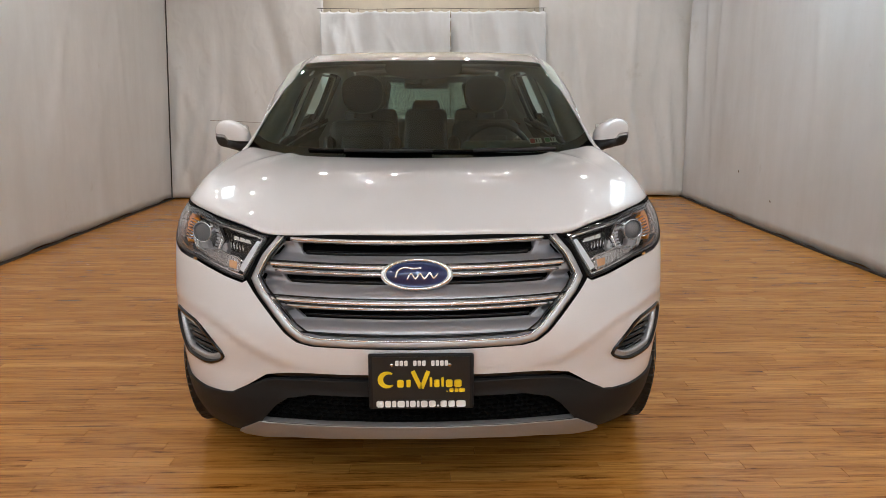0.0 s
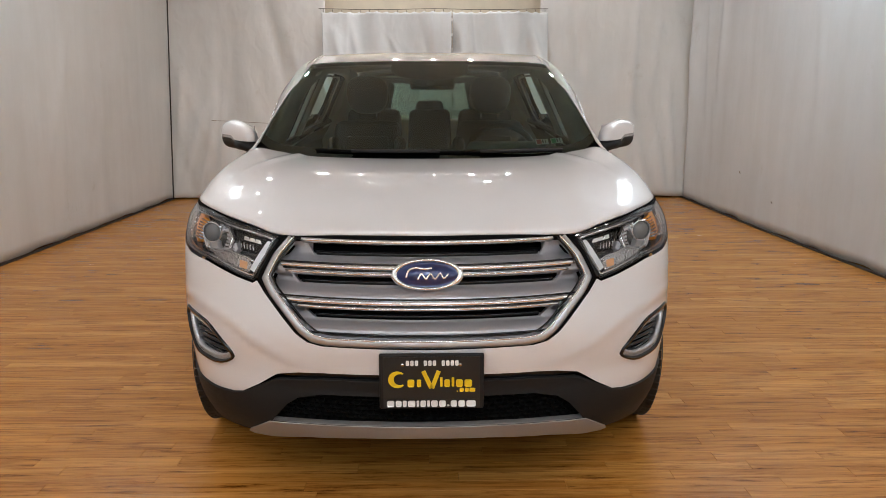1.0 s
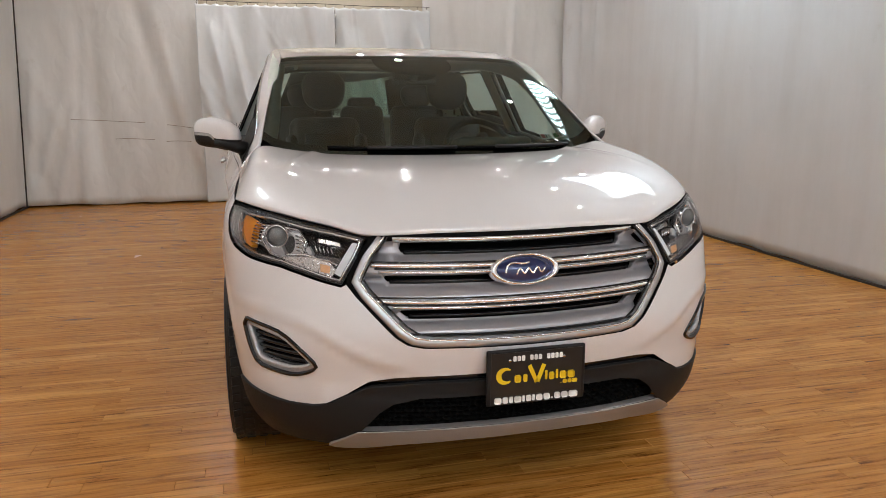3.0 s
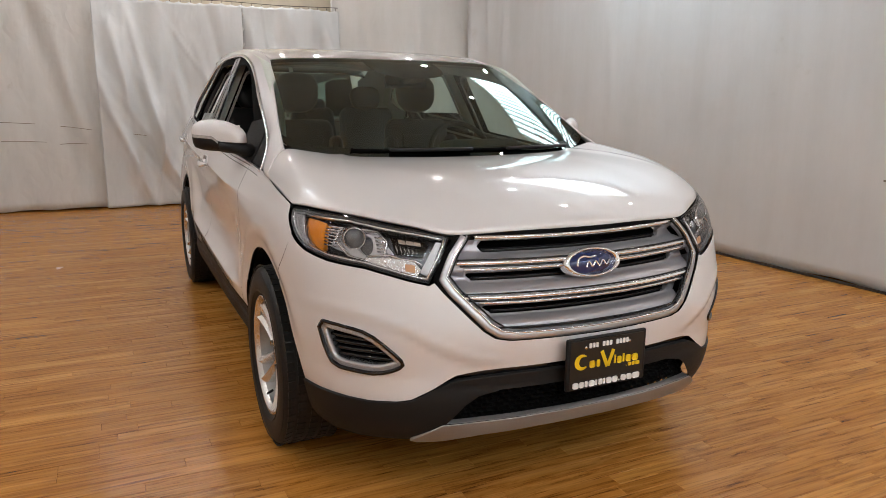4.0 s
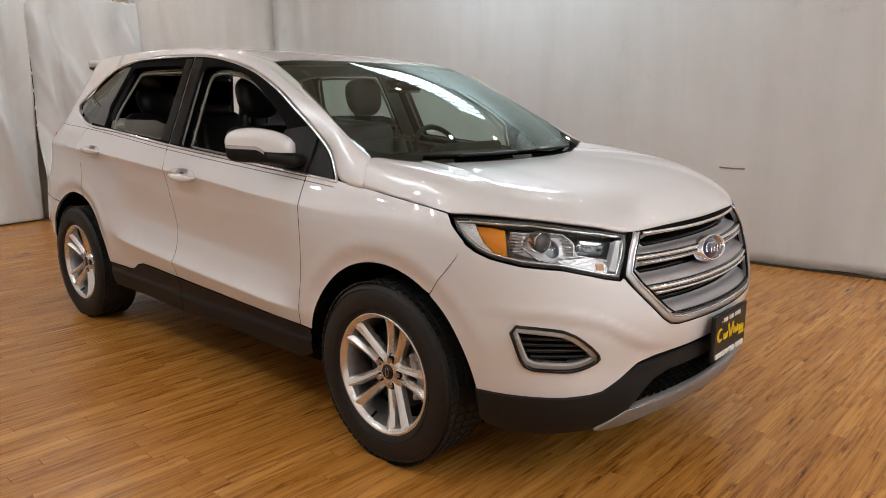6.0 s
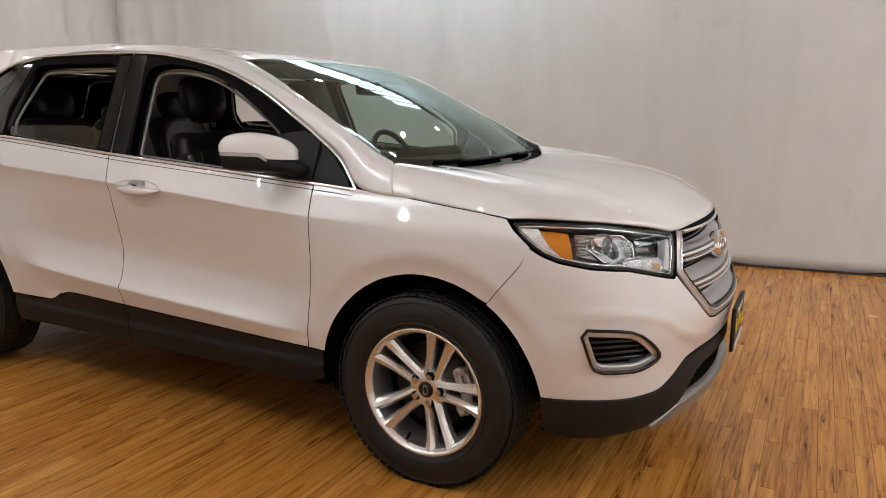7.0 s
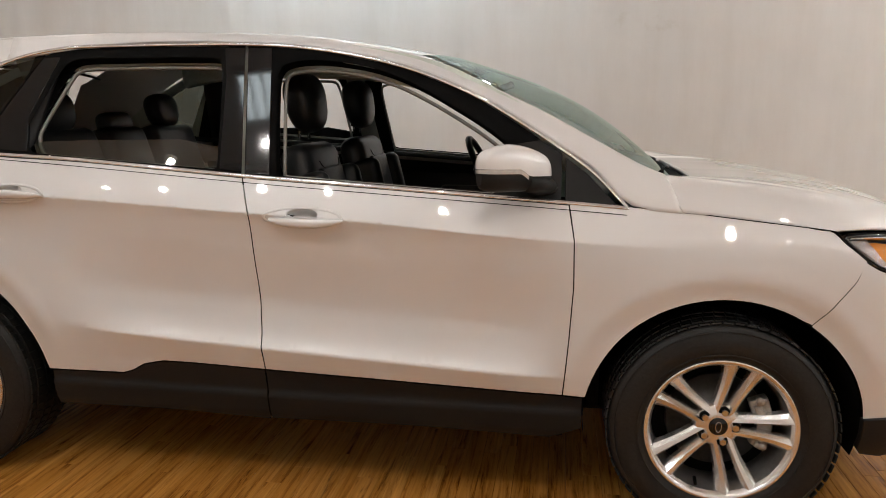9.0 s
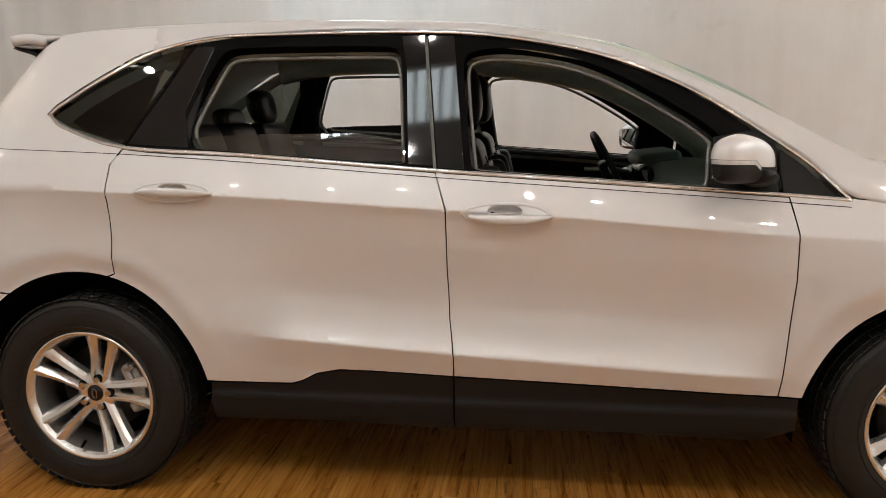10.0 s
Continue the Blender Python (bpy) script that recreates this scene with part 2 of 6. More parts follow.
def ball(bm, size, m=None, u=20, v=12):
    r = bmesh.ops.create_uvsphere(bm, u_segments=u, v_segments=v, radius=1.0)
    bmesh.ops.scale(bm, vec=size, verts=r["verts"])
    if m is not None:
        bmesh.ops.transform(bm, matrix=m, verts=r["verts"])
    return r["verts"]


def revolve(bm, profile, m, segments=48):
    """A ring about z from (radius, z) pairs; closed along the profile's ends only where the radius is 0."""
    rings = []
    for r, z in profile:
        rings.append([bm.verts.new(m @ Vector((r * math.cos(2 * math.pi * k / segments), r * math.sin(2 * math.pi * k / segments), z))) for k in range(segments)])
    for a, b in zip(rings, rings[1:]):
        for k in range(segments):
            j = (k + 1) % segments
            bm.faces.new((a[k], a[j], b[j], b[k]))
    return rings


def grid_mesh(name, fn, nu, nv, material, parent=None, label="", thick=0.0):
    """A sheet through fn(u, v), u and v from 0 to 1."""
    vs = [Vector(fn(i / nu, j / nv)) for i in range(nu + 1) for j in range(nv + 1)]
    fs = [(i * (nv + 1) + j, (i + 1) * (nv + 1) + j, (i + 1) * (nv + 1) + j + 1, i * (nv + 1) + j + 1) for i in range(nu) for j in range(nv)]
    ob = mesh_object(name, vs, fs, material, parent, label)
    if thick:
        md = ob.modifiers.new("thickness", "SOLIDIFY")
        md.thickness, md.offset = thick, -1
    return ob


def catmull(points, n=8):
    pts = [Vector(p) for p in points]
    out = []
    for i in range(len(pts) - 1):
        a, b, c, d = pts[max(i - 1, 0)], pts[i], pts[i + 1], pts[min(i + 2, len(pts) - 1)]
        for k in range(n):
            t = k / n
            out.append(0.5 * ((2 * b) + (c - a) * t + (2 * a - 5 * b + 4 * c - d) * t * t + (3 * b - a - 3 * c + d) * t ** 3))
    out.append(pts[-1])
    return out


def along(points, s):
    """A point at the fraction s of a polyline, by its length."""
    d = [0.0]
    for a, b in zip(points, points[1:]):
        d.append(d[-1] + (b - a).length)
    x = s * d[-1]
    for i in range(len(d) - 1):
        if x <= d[i + 1] or i == len(d) - 2:
            h = max(d[i + 1] - d[i], 1e-9)
            return points[i].lerp(points[i + 1], min(1.0, max(0.0, (x - d[i]) / h)))


def sweep(bm, pts, ups, profile, closed=False, caps=True):
    """A bar along pts; ups: the outward way at each point; profile: (sideways, outward) pairs, a closed loop."""
    n, rings = len(pts), []
    for i in range(n):
        a = pts[(i - 1) % n] if (closed or i > 0) else pts[i]
        b = pts[(i + 1) % n] if (closed or i < n - 1) else pts[i]
        t = (b - a).normalized()
        up = (ups[i] - t * ups[i].dot(t)).normalized()
        sd = t.cross(up)
        rings.append([bm.verts.new(pts[i] + sd * p + up * q) for p, q in profile])
    m = len(profile)
    for i in range(n if closed else n - 1):
        a, b = rings[i], rings[(i + 1) % n]
        for k in range(m):
            j = (k + 1) % m
            bm.faces.new((a[k], a[j], b[j], b[k]))
    if caps and not closed:
        bm.faces.new(rings[0][::-1])
        bm.faces.new(rings[-1])
    return rings


def round_profile(w, h, n=10):
    return [(w / 2 * math.cos(2 * math.pi * k / n), h / 2 * math.sin(2 * math.pi * k / n)) for k in range(n)]


def tube(bm, pts, r, n=8, closed=False):
    ups = [Vector((0.123, 0.31, 0.94)).normalized()] * len(pts)
    return sweep(bm, pts, ups, round_profile(2 * r, 2 * r, n), closed)


# ---- the room ----
BACK_Y, LEFT_X = 7.15, -3.71
FRONT_Y = -8.0
RIGHT = [(3.66, 7.15), (3.61, 4.5), (3.64, 1.5), (3.70, 0.0), (3.95, -2.2), (4.05, -8.0)]


def structure(ob, label, category):
    return tagged(ob, label, category, kind="structure")


def cloth_folds(seed, n, length, height, amp, width, slope):
    """Random long folds of a hanging cloth: where each runs, how it leans, how wide and deep it is, and between which heights."""
    rng = random.Random(seed)
    out = []
    for _ in range(n):
        mid, reach = rng.uniform(.1, .8) * height, rng.uniform(.25, .7) * height
        out.append((rng.uniform(0, length), rng.uniform(-slope, .2 * slope), rng.uniform(.5, 1.4) * width, rng.uniform(.4, 1.2) * amp * rng.choice((1, 1, -1)), mid, reach))
    return out


def fold_depth(folds, s, z):
    d = 0.0
    for s0, slope, w, a, mid, reach in folds:
        k = abs(s - s0 - slope * (z - mid)) / w
        if k < 2.2:
            d += a * math.exp(-k ** 1.7 * 1.6) * max(0.0, 1 - ((z - mid) / reach) ** 2)
    return d


def drape(name, base, length, z0, z1, wave, folds, seed, material, label, hem=0.02, creases=(), lean=0.0):
    """A hanging cloth: base(s) gives the plan point and the way into the room at s metres along; it leans into the room by lean a metre."""
    rng = random.Random(seed)
    ph = [rng.uniform(0, 6.28) for _ in range(8)]
    nu, nv = max(24, int(length * 26)), 40

    def fn(u, v):
        s = u * length
        p, inn = base(s)
        z = z0 + (z1 - z0) * v
        low = (1 - v) ** 6
        d = wave * (0.45 * math.sin(folds * s + ph[0] + 0.7 * math.sin(0.9 * s + ph[1])) + 0.3 * math.sin(folds * 2.3 * s + ph[2] + 1.2 * v) + 0.25 * math.sin(0.7 * s + ph[3] + 2.5 * v))
        d += hem * low * (math.sin(7.1 * s + ph[4]) + 0.6 * math.sin(15.3 * s + ph[5])) + fold_depth(creases, s, z) + lean * z
        dz = 0.006 * (math.sin(4.3 * s + ph[6]) + math.sin(9.7 * s + ph[7]))
        return (p[0] + inn[0] * (d + 0.04), p[1] + inn[1] * (d + 0.04), z + (dz if v == 0 else 0))

    ob = grid_mesh(name, fn, nu, nv, material, thick=0.003)
    return structure(ob, label, "wall drape")


def slab(name, size, centre, material, label, category, parent=None):
    bm = bmesh.new()
    box(bm, size, pose(*centre))
    ob = part(name, bm, material, parent, smooth=False)
    return structure(ob, label, category) if not parent else ob


slab("wall_west", (0.15, BACK_Y - FRONT_Y + 0.6, CEILING_Z + 0.3), (LEFT_X - 0.16, (BACK_Y + FRONT_Y) / 2, CEILING_Z / 2), PLASTER, "plain cream wall behind the canvas drape", "wall")
slab("wall_east", (0.15, BACK_Y - FRONT_Y + 0.6, CEILING_Z + 0.3), (4.22, (BACK_Y + FRONT_Y) / 2, CEILING_Z / 2), PLASTER, "plain cream wall behind the canvas drape", "wall")
slab("wall_north", (8.4, 0.15, CEILING_Z + 0.3), (0.2, BACK_Y + 0.28, CEILING_Z / 2), PLASTER, "cream painted wall above and behind the curtains", "wall")
# unseen south wall, white so that it bounces light onto the car's nose
slab("wall_south", (8.4, 0.15, CEILING_Z + 0.3), (0.2, FRONT_Y - 0.1, CEILING_Z / 2), NORTH_CANVAS, "unseen white cloth wall at the open end, added to bounce light", "wall")
slab("ceiling", (8.6, BACK_Y - FRONT_Y + 0.8, 0.12), (0.2, (BACK_Y + FRONT_Y) / 2, CEILING_Z + 0.06), CEILING_PAINT, "white painted ceiling with lamps", "ceiling")
slab("ground", (9.0, BACK_Y - FRONT_Y + 0.8, 0.10), (0.2, (BACK_Y + FRONT_Y) / 2, -0.062), SUBFLOOR, "dark subfloor under the laminate planks", "subfloor")

# canvas on the two long sides
drape("wall_drape_west", lambda s: ((LEFT_X, BACK_Y - 0.02 - s), (1, 0)), BACK_Y - FRONT_Y, 0.022, CEILING_Z, 0.004, 1.5, 3, CANVAS, "cream canvas drape hung along the side wall, faintly wrinkled", 0.004, cloth_folds(31, 60, BACK_Y - FRONT_Y, CEILING_Z, .012, .12, .6), .042)


def east_base(s):
    y = BACK_Y - 0.02 - s
    ys = [-p[1] for p in RIGHT]
    x = float(np.interp(-y, ys, [p[0] for p in RIGHT]))
    return (x, y), (-1, 0)


drape("wall_drape_east", east_base, BACK_Y - FRONT_Y, 0.016, CEILING_Z, 0.004, 1.3, 5, EAST_CANVAS, "grey-white canvas drape stretched along the side wall, scuffed near the floor", 0.005,
      cloth_folds(32, 36, BACK_Y - FRONT_Y, CEILING_Z, .009, .16, .5) + [(.30, .02, .22, .11, 2.6, 2.8), (.72, -.03, .14, .05, 2.7, 1.9), (1.15, .04, .12, .03, 2.6, 1.6)])
# the far end: two flat canvases and a curtain between them
drape("wall_drape_north", lambda s: ((LEFT_X + 0.02 + s, BACK_Y), (0, -1)), 2.27, 0.02, CEILING_Z, 0.022, 3.2, 8, NORTH_CANVAS, "cream canvas sheet with creases and a dirty patch", 0.022,
      cloth_folds(33, 16, 2.27, 2.6, .045, .12, .5) + [(.35, .35, .07, .05, .7, .9), (.55, .25, .05, .035, .6, .8), (.18, .12, .06, .05, .9, 1.2)])
drape("wall_drape_north_east", lambda s: ((1.50 + s, BACK_Y), (0, -1)), 2.14, 0.02, CEILING_Z, 0.020, 2.9, 11, NORTH_CANVAS, "cream canvas sheet hanging beside the curtain", 0.022,
      cloth_folds(34, 14, 2.14, 2.6, .042, .12, .5) + [(1.75, -.22, .07, .05, .5, .9), (1.9, -.12, .05, .05, .7, 1.0), (1.5, -.30, .08, .03, .4, .7)])


def curtain(name, x0, x1, seed, label):
    rng = random.Random(seed)
    ph = [rng.uniform(0, 6.28) for _ in range(6)]
    L = x1 - x0
    creases = cloth_folds(seed + 40, int(8 * L), L, 2.3, .105, .13, .40) + cloth_folds(seed + 60, int(7 * L), L, 2.3, .030, .05, .7)

    def fn(u, v):
        s = u * L
        z = 0.015 + (2.545 - 0.015) * v
        amp = 0.010 + 0.022 * v * v
        d = amp * (math.sin(9.5 * s + ph[0] + 0.8 * math.sin(2 * s + ph[1])) + 0.5 * math.sin(17 * s + ph[2] - 1.5 * v)) + 0.05 * (1 - v) * math.sin(2.2 * s + ph[3])
        d += 0.060 * (0.35 + 0.65 * (1 - v)) * math.sin(5.6 * s + 2.6 * v + ph[4]) + 0.03 * math.sin(3.1 * s + 4.5 * v + ph[5])
        d += fold_depth(creases, s, z)
        sag = 0.018 * abs(math.sin(math.pi * s / 0.125)) * (1 if v == 1 else 0)
        return (x0 + s, BACK_Y - 0.11 - d, z - sag)

    ob = grid_mesh(name, fn, int(L * 60), 60, CURTAIN, thick=0.003)
    return tagged(ob, label, "curtain", group="curtains at the far end")


curtain("curtain", -1.46, 0.290, 21, "white pleated cloth curtain hung from a rod")
curtain("curtain", 0.306, 1.60, 22, "white pleated cloth curtain hung from a rod")

rod = tagged(new("curtain_rod"), "thin dark curtain rod with small hooks", "curtain rod")
bm = bmesh.new()
rod_pts = [Vector((-1.5 + 3.1 * k / 20, BACK_Y - 0.06, 2.585 - 0.012 * math.sin(math.pi * k / 10) ** 2)) for k in range(21)]
tube(bm, rod_pts, 0.004)
part("rod", bm, BATTEN, rod)
for k in range(25):
    x = -1.44 + k * 0.125
    bm = bmesh.new()
    tube(bm, [Vector((x, BACK_Y - 0.06, 2.58)), Vector((x, BACK_Y - 0.075, 2.56)), Vector((x, BACK_Y - 0.06, 2.535))], 0.0026, 5)
    part("hook", bm, BATTEN, rod)

# dark rope with pale toggles down the parting of the curtains
rope = tagged(new("rope"), "dark hanging rope with pale toggles where two curtains meet", "rope")
bm = bmesh.new()
tube(bm, [Vector((.298 + .006 * math.sin(5 * z), BACK_Y - .135, z)) for z in [.9 + .1 * k for k in range(17)]], .005, 6)
part("strand", bm, BATTEN, rope)
for k in range(8):
    bm = bmesh.new()
    cone(bm, .009, .009, .035, pose(.298, BACK_Y - .147, 1.10 + .19 * k, 0, 8, 0), 8)
    part("toggle", bm, PRINT_WHITE, rope)

# dark battens along the foot of the drapes, and the dark line in the west corner
structure(slab("baseboard", (0.012, BACK_Y - FRONT_Y, 0.022), (LEFT_X + 0.066, (BACK_Y + FRONT_Y) / 2, 0.012), BATTEN, "dark narrow batten at the drape's foot", "baseboard"), "dark narrow batten at the drape's foot", "baseboard")
bm = bmesh.new()
sweep(bm, [Vector((x - 0.062, y, 0.014)) for x, y in RIGHT], [Vector((0, 0, 1))] * len(RIGHT), [(-0.012, -0.013), (0.012, -0.013), (0.012, 0.004), (-0.012, 0.004)])
structure(part("baseboard", bm, BATTEN, smooth=False), "dark narrow batten at the drape's foot", "baseboard")
# a thin dark strip draws the upright line of the west corner
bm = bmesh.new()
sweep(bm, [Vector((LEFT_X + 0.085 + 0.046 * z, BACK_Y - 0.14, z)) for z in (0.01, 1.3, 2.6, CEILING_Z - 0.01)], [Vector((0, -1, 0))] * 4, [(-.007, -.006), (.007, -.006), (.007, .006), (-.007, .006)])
structure(part("trim", bm, BATTEN, smooth=False), "dark upright line in the corner", "trim")


# ---- lamps on the ceiling ----
def spot_lamp(x, y):
    lamp = tagged(new("ceiling_spot"), "round recessed warm-white ceiling spotlight, some added as fill, switched on", "ceiling light", "round ceiling lights")
    lamp.location = (x, y, CEILING_Z)
    bm = bmesh.new()
    revolve(bm, [(0.038, -0.004), (0.070, -0.004), (0.085, -0.012), (0.09, 0.0)], Matrix(), 32)
    part("rim", bm, LAMP_WHITE, lamp)
    bm = bmesh.new()
    cone(bm, 0.040, 0.040, 0.004, pose(0, 0, -0.006), 32)
    part("diffuser", bm, GLOW_WARM, lamp, smooth=False)
    return lamp


def strip_lamp(x, y, length, width=.52):
    lamp = tagged(new("ceiling_strip_light"), "long cool-white fluorescent ceiling fixture, some added as fill, switched on", "ceiling light", "long ceiling lights")
    lamp.location = (x, y, CEILING_Z)
    bm = bmesh.new()
    box(bm, (width, length, 0.06), pose(0, 0, -0.03), 0.01)
    part("housing", bm, LAMP_WHITE, lamp, smooth=False)
    for k in range(12):
        bm = bmesh.new()
        box(bm, (width - .06, length * .048, 0.02), pose(0, (k - 5.5) * length / 12.5, -0.072), 0.006)
        part("tube", bm, GLOW_COOL, lamp, smooth=False)
    return lamp


spot = None
SPOTS = [(x, 6.6) for x in (-1.56, -1.05, -.50, .05, .58, 1.15, 2.6)]
for x in (-3.2, 3.2):
    # unseen spots added to brighten the far wall and the floor beside the car
    SPOTS += [(x * .22, 4.3), (x * .62, 4.3), (x * .6, .3), (x * .6, 2.0)]
    for y in (-3.2, -1.45, .40, 2.17, 3.80):
        SPOTS += [(x, y), (x, y + .65)]
# the row at -3.7 is added fill for the car's front
SPOTS += [(-1.5 + .5 * k, -4.5) for k in range(7)] + [(-1.6 + .8 * k, -6.2) for k in range(5)] + [(-1.2 + .6 * k, -3.7) for k in range(5)]
for x, y in SPOTS:
    if spot is None:
        spot = spot_lamp(x, y)
    else:
        copy_thing(spot, pose(x, y, CEILING_Z))
for x, y in ((2.95, 2.4), (-2.6, 2.3)):
    strip = strip_lamp(x, y, 1.3 if x < 0 else 2.8, .52 if x < 0 else .86)
# unseen fixtures behind the camera, added as fill for the car's front
strip = strip_lamp(0, -6.1, 2.8)
for x in (-2.6, 0, 2.6):
    copy_thing(strip, pose(x, -5.4, CEILING_Z, 0, 0, 90))
    copy_thing(strip, pose(x, -6.9, CEILING_Z, 0, 0, 90))


# brown tubes painting the shade of creases and tears in the cloth, and scuffs
def cloth_mark(pts, r, label):
    bm = bmesh.new()
    tube(bm, catmull(pts, 6), r, 5)
    structure(part("trim", bm, MARK), label, "cloth mark")


for x0, z0, x1, z1 in ((-1.90, 1.028, -1.56, .980), (-1.92, .812, -1.61, .811), (-1.44, .964, -.92, .900), (-1.35, 2.195, -1.14, 2.176), (-.50, .63, -.24, .67), (-3.03, 1.102, -2.16, 1.057), (-2.53, .855, -2.06, .841)):
    cloth_mark([(x0, BACK_Y - .10, z0), ((x0 * .6 + x1 * .4), BACK_Y - .103, (z0 + z1) / 2 + .008), (x1, BACK_Y - .10, z1)], .0034, "thin brown line painted as the shade of a cloth crease")
for y0, z0, y1, z1 in ((.53, .818, .31, .814), (5.18, .56, 5.16, .54), (4.33, .325, 4.31, .315)):
    xe = east_base(BACK_Y - .02 - y0)[0][0] - .045
    cloth_mark([(xe, y0, z0), (xe, (y0 + y1) / 2, (z0 + z1) / 2 - .003), (xe, y1, z1)], .006, "small dark scuff on the canvas")


# ---- the car: one outer skin, from which the panels are cut ----
import functools
from mathutils.geometry import delaunay_2d_cdt

Y0, Y1, BEND, NOSE_U = 0.1, 2.9, 0.46, 190.0
HUB_Z, FRONT_AXLE, REAR_AXLE = 0.355, 0.0, 2.849


def spline(x, xs, ys):
    x = max(xs[0], min(xs[-1], x))
    i = 0
    while i < len(xs) - 2 and xs[i + 1] < x:
        i += 1

    def slope(k):
        if k == 0:
            return (ys[1] - ys[0]) / (xs[1] - xs[0])
        if k == len(xs) - 1:
            return (ys[-1] - ys[-2]) / (xs[-1] - xs[-2])
        return (ys[k + 1] - ys[k - 1]) / (xs[k + 1] - xs[k - 1])
    h = xs[i + 1] - xs[i]
    t = (x - xs[i]) / h
    return (2 * t ** 3 - 3 * t * t + 1) * ys[i] + (t ** 3 - 2 * t * t + t) * h * slope(i) + (3 * t * t - 2 * t ** 3) * ys[i + 1] + (t ** 3 - t * t) * h * slope(i + 1)


def clamp(x, a=0.0, b=1.0):
    return max(a, min(b, x))


def ease(x):
    x = clamp(x)
    return x * x * (3 - 2 * x)


PROFILE_Z = [.18, .30, .42, .50, .58, .72, .90, .99, 1.022, 1.028, 1.034, 1.06, 1.09, 1.153, 1.17, 1.40, 1.61, 1.70]
PROFILE_X = [.86, .90, .925, .937, .944, .933, .9365, .9515, .9620, .9636, .9612, .9495, .934, .901, .893, .791, .695, .64]

FRONT_Z = [.18, .30, .42, .50, .58, .72, .86, .95, 1.0, 1.05, 1.09, 1.20, 1.40]
FRONT_X = [.85, .888, .912, .926, .934, .934, .934, .922, .897, .868, .838, .77, .68]


@functools.lru_cache(maxsize=400000)
def half_width(y, z):
    """The skin's half width at the station y and the height z."""
    rise = spline(y, [-.4, .1, .5, 1.2, 1.56, 2.3, 2.7, 3.14], [0, -.07, -.06, -.005, .015, .055, .063, .08])
    zz = z - rise * clamp((1.6 - z) / .4) * clamp((z - .2) / .5)
    w = spline(zz, PROFILE_Z, PROFILE_X)
    # the scooped lower doors, with a crease under the scoop
    amount = ease((y - .42) / .25) * ease((2.35 - y) / .35)
    zs = z - spline(y, [.5, 1.0, 1.54, 2.24], [-.058, -.030, 0, .043])
    w += amount * spline(zs, [.46, .53, .561, .568, .575, .59, .62, .66, .74, .92], [-.002, .011, .0190, .0202, .0170, .005, -.010, -.020, -.025, 0])
    up = clamp((z - .85) / .3)
    k = (y - 1.55) / 1.1
    w -= .033 * up * min(k * k, 2.2) + .010 * (1 - up) * min(k * k, 1.5)
    # towards the nose the crease fades into a plain rounded wing
    front = ease((.80 - y) / .65)
    if front:
        w += front * (spline(z, FRONT_Z, FRONT_X) - w)
    # the skin tucks in towards the wheel openings
    for yc, r0 in ((FRONT_AXLE, .441), (REAR_AXLE + .01, .457)):
        r = math.hypot(y - yc, z - .352)
        w -= .012 * ease((r0 + .075 - r) / .075) * clamp((z - .45) / .2)
        w += .003 * ease(1 - abs(r - r0 - .085) / .05) * clamp((z - .5) / .2)
    return w


def nose(z):
    return spline(z, [.18, .27, .36, .46, .52, .60, .66, .72, .82, .93, 1.0, 1.08], [-.80, -.885, -.913, -.916, -.922, -.937, -.934, -.918, -.885, -.84, -.78, -.62])


def tail(z):
    return spline(z, [.2, .35, .55, .75, .9, 1.1, 1.3, 1.5, 1.65], [3.70, 3.80, 3.85, 3.84, 3.77, 3.67, 3.51, 3.34, 3.19])


def skin(u, v):
    """A point of the skin. u: 0 at the nose, NOSE_U where the side begins, then centimetres back; signed for the side. v: centimetres up."""
    z, s, u = v / 100, (1 if u >= 0 else -1), abs(u)
    if u < NOSE_U:
        c = math.cos(math.pi / 2 * u / NOSE_U)
        y = Y0 + (nose(z) - Y0) * c
        return Vector((s * half_width(y, z) * math.sqrt(max(0.0, 1 - c ** (2 / BEND))), y, z))
    y = Y0 + (u - NOSE_U) / 100
    if y <= Y1:
        return Vector((s * half_width(y, z), y, z))
    t = math.sin(radians(min(90, (y - Y1) * 90)))
    y = Y1 + (tail(z) - Y1) * t
    return Vector((s * half_width(y, z) * math.sqrt(max(0.0, 1 - t ** 4)), y, z))


def skin_normal(u, v):
    e = .4
    du = skin(u + e, v) - skin(u - e, v)
    dv = skin(u, v + e) - skin(u, v - e)
    return du.cross(dv).normalized() * (1 if u >= 0 else 1)


def skin_at(depth):
    """The skin moved inwards by depth(u, v) metres or by a number."""
    def fn(u, v):
        d = depth(u, v) if callable(depth) else depth
        return skin(u, v) - skin_normal(u, v) * d
    return fn


def side_u(y, z):
    """u of the side at the station y."""
    if y >= Y0:
        if y <= Y1:
            return NOSE_U + (y - Y0) * 100
        t = clamp((y - Y1) / (tail(z) - Y1))
        return NOSE_U + (Y1 - Y0) * 100 + math.degrees(math.asin(t)) / 90 * 100
    t = clamp((Y0 - y) / (Y0 - nose(z)))
    return math.acos(t) / (math.pi / 2) * NOSE_U


def front_u(x, z):
    lo, hi = 0.0, NOSE_U - 1
    for _ in range(30):
        m = (lo + hi) / 2
        if skin(m, z * 100).x < x:
            lo = m
        else:
            hi = m
    return lo


def Y(*pairs):
    """Points of the side, given as (y, z)."""
    return [(side_u(y, z), z * 100) for y, z in pairs]


def F(*pairs):
    """Points of the front, given as (x, z)."""
    return [(front_u(x, z), z * 100) for x, z in pairs]


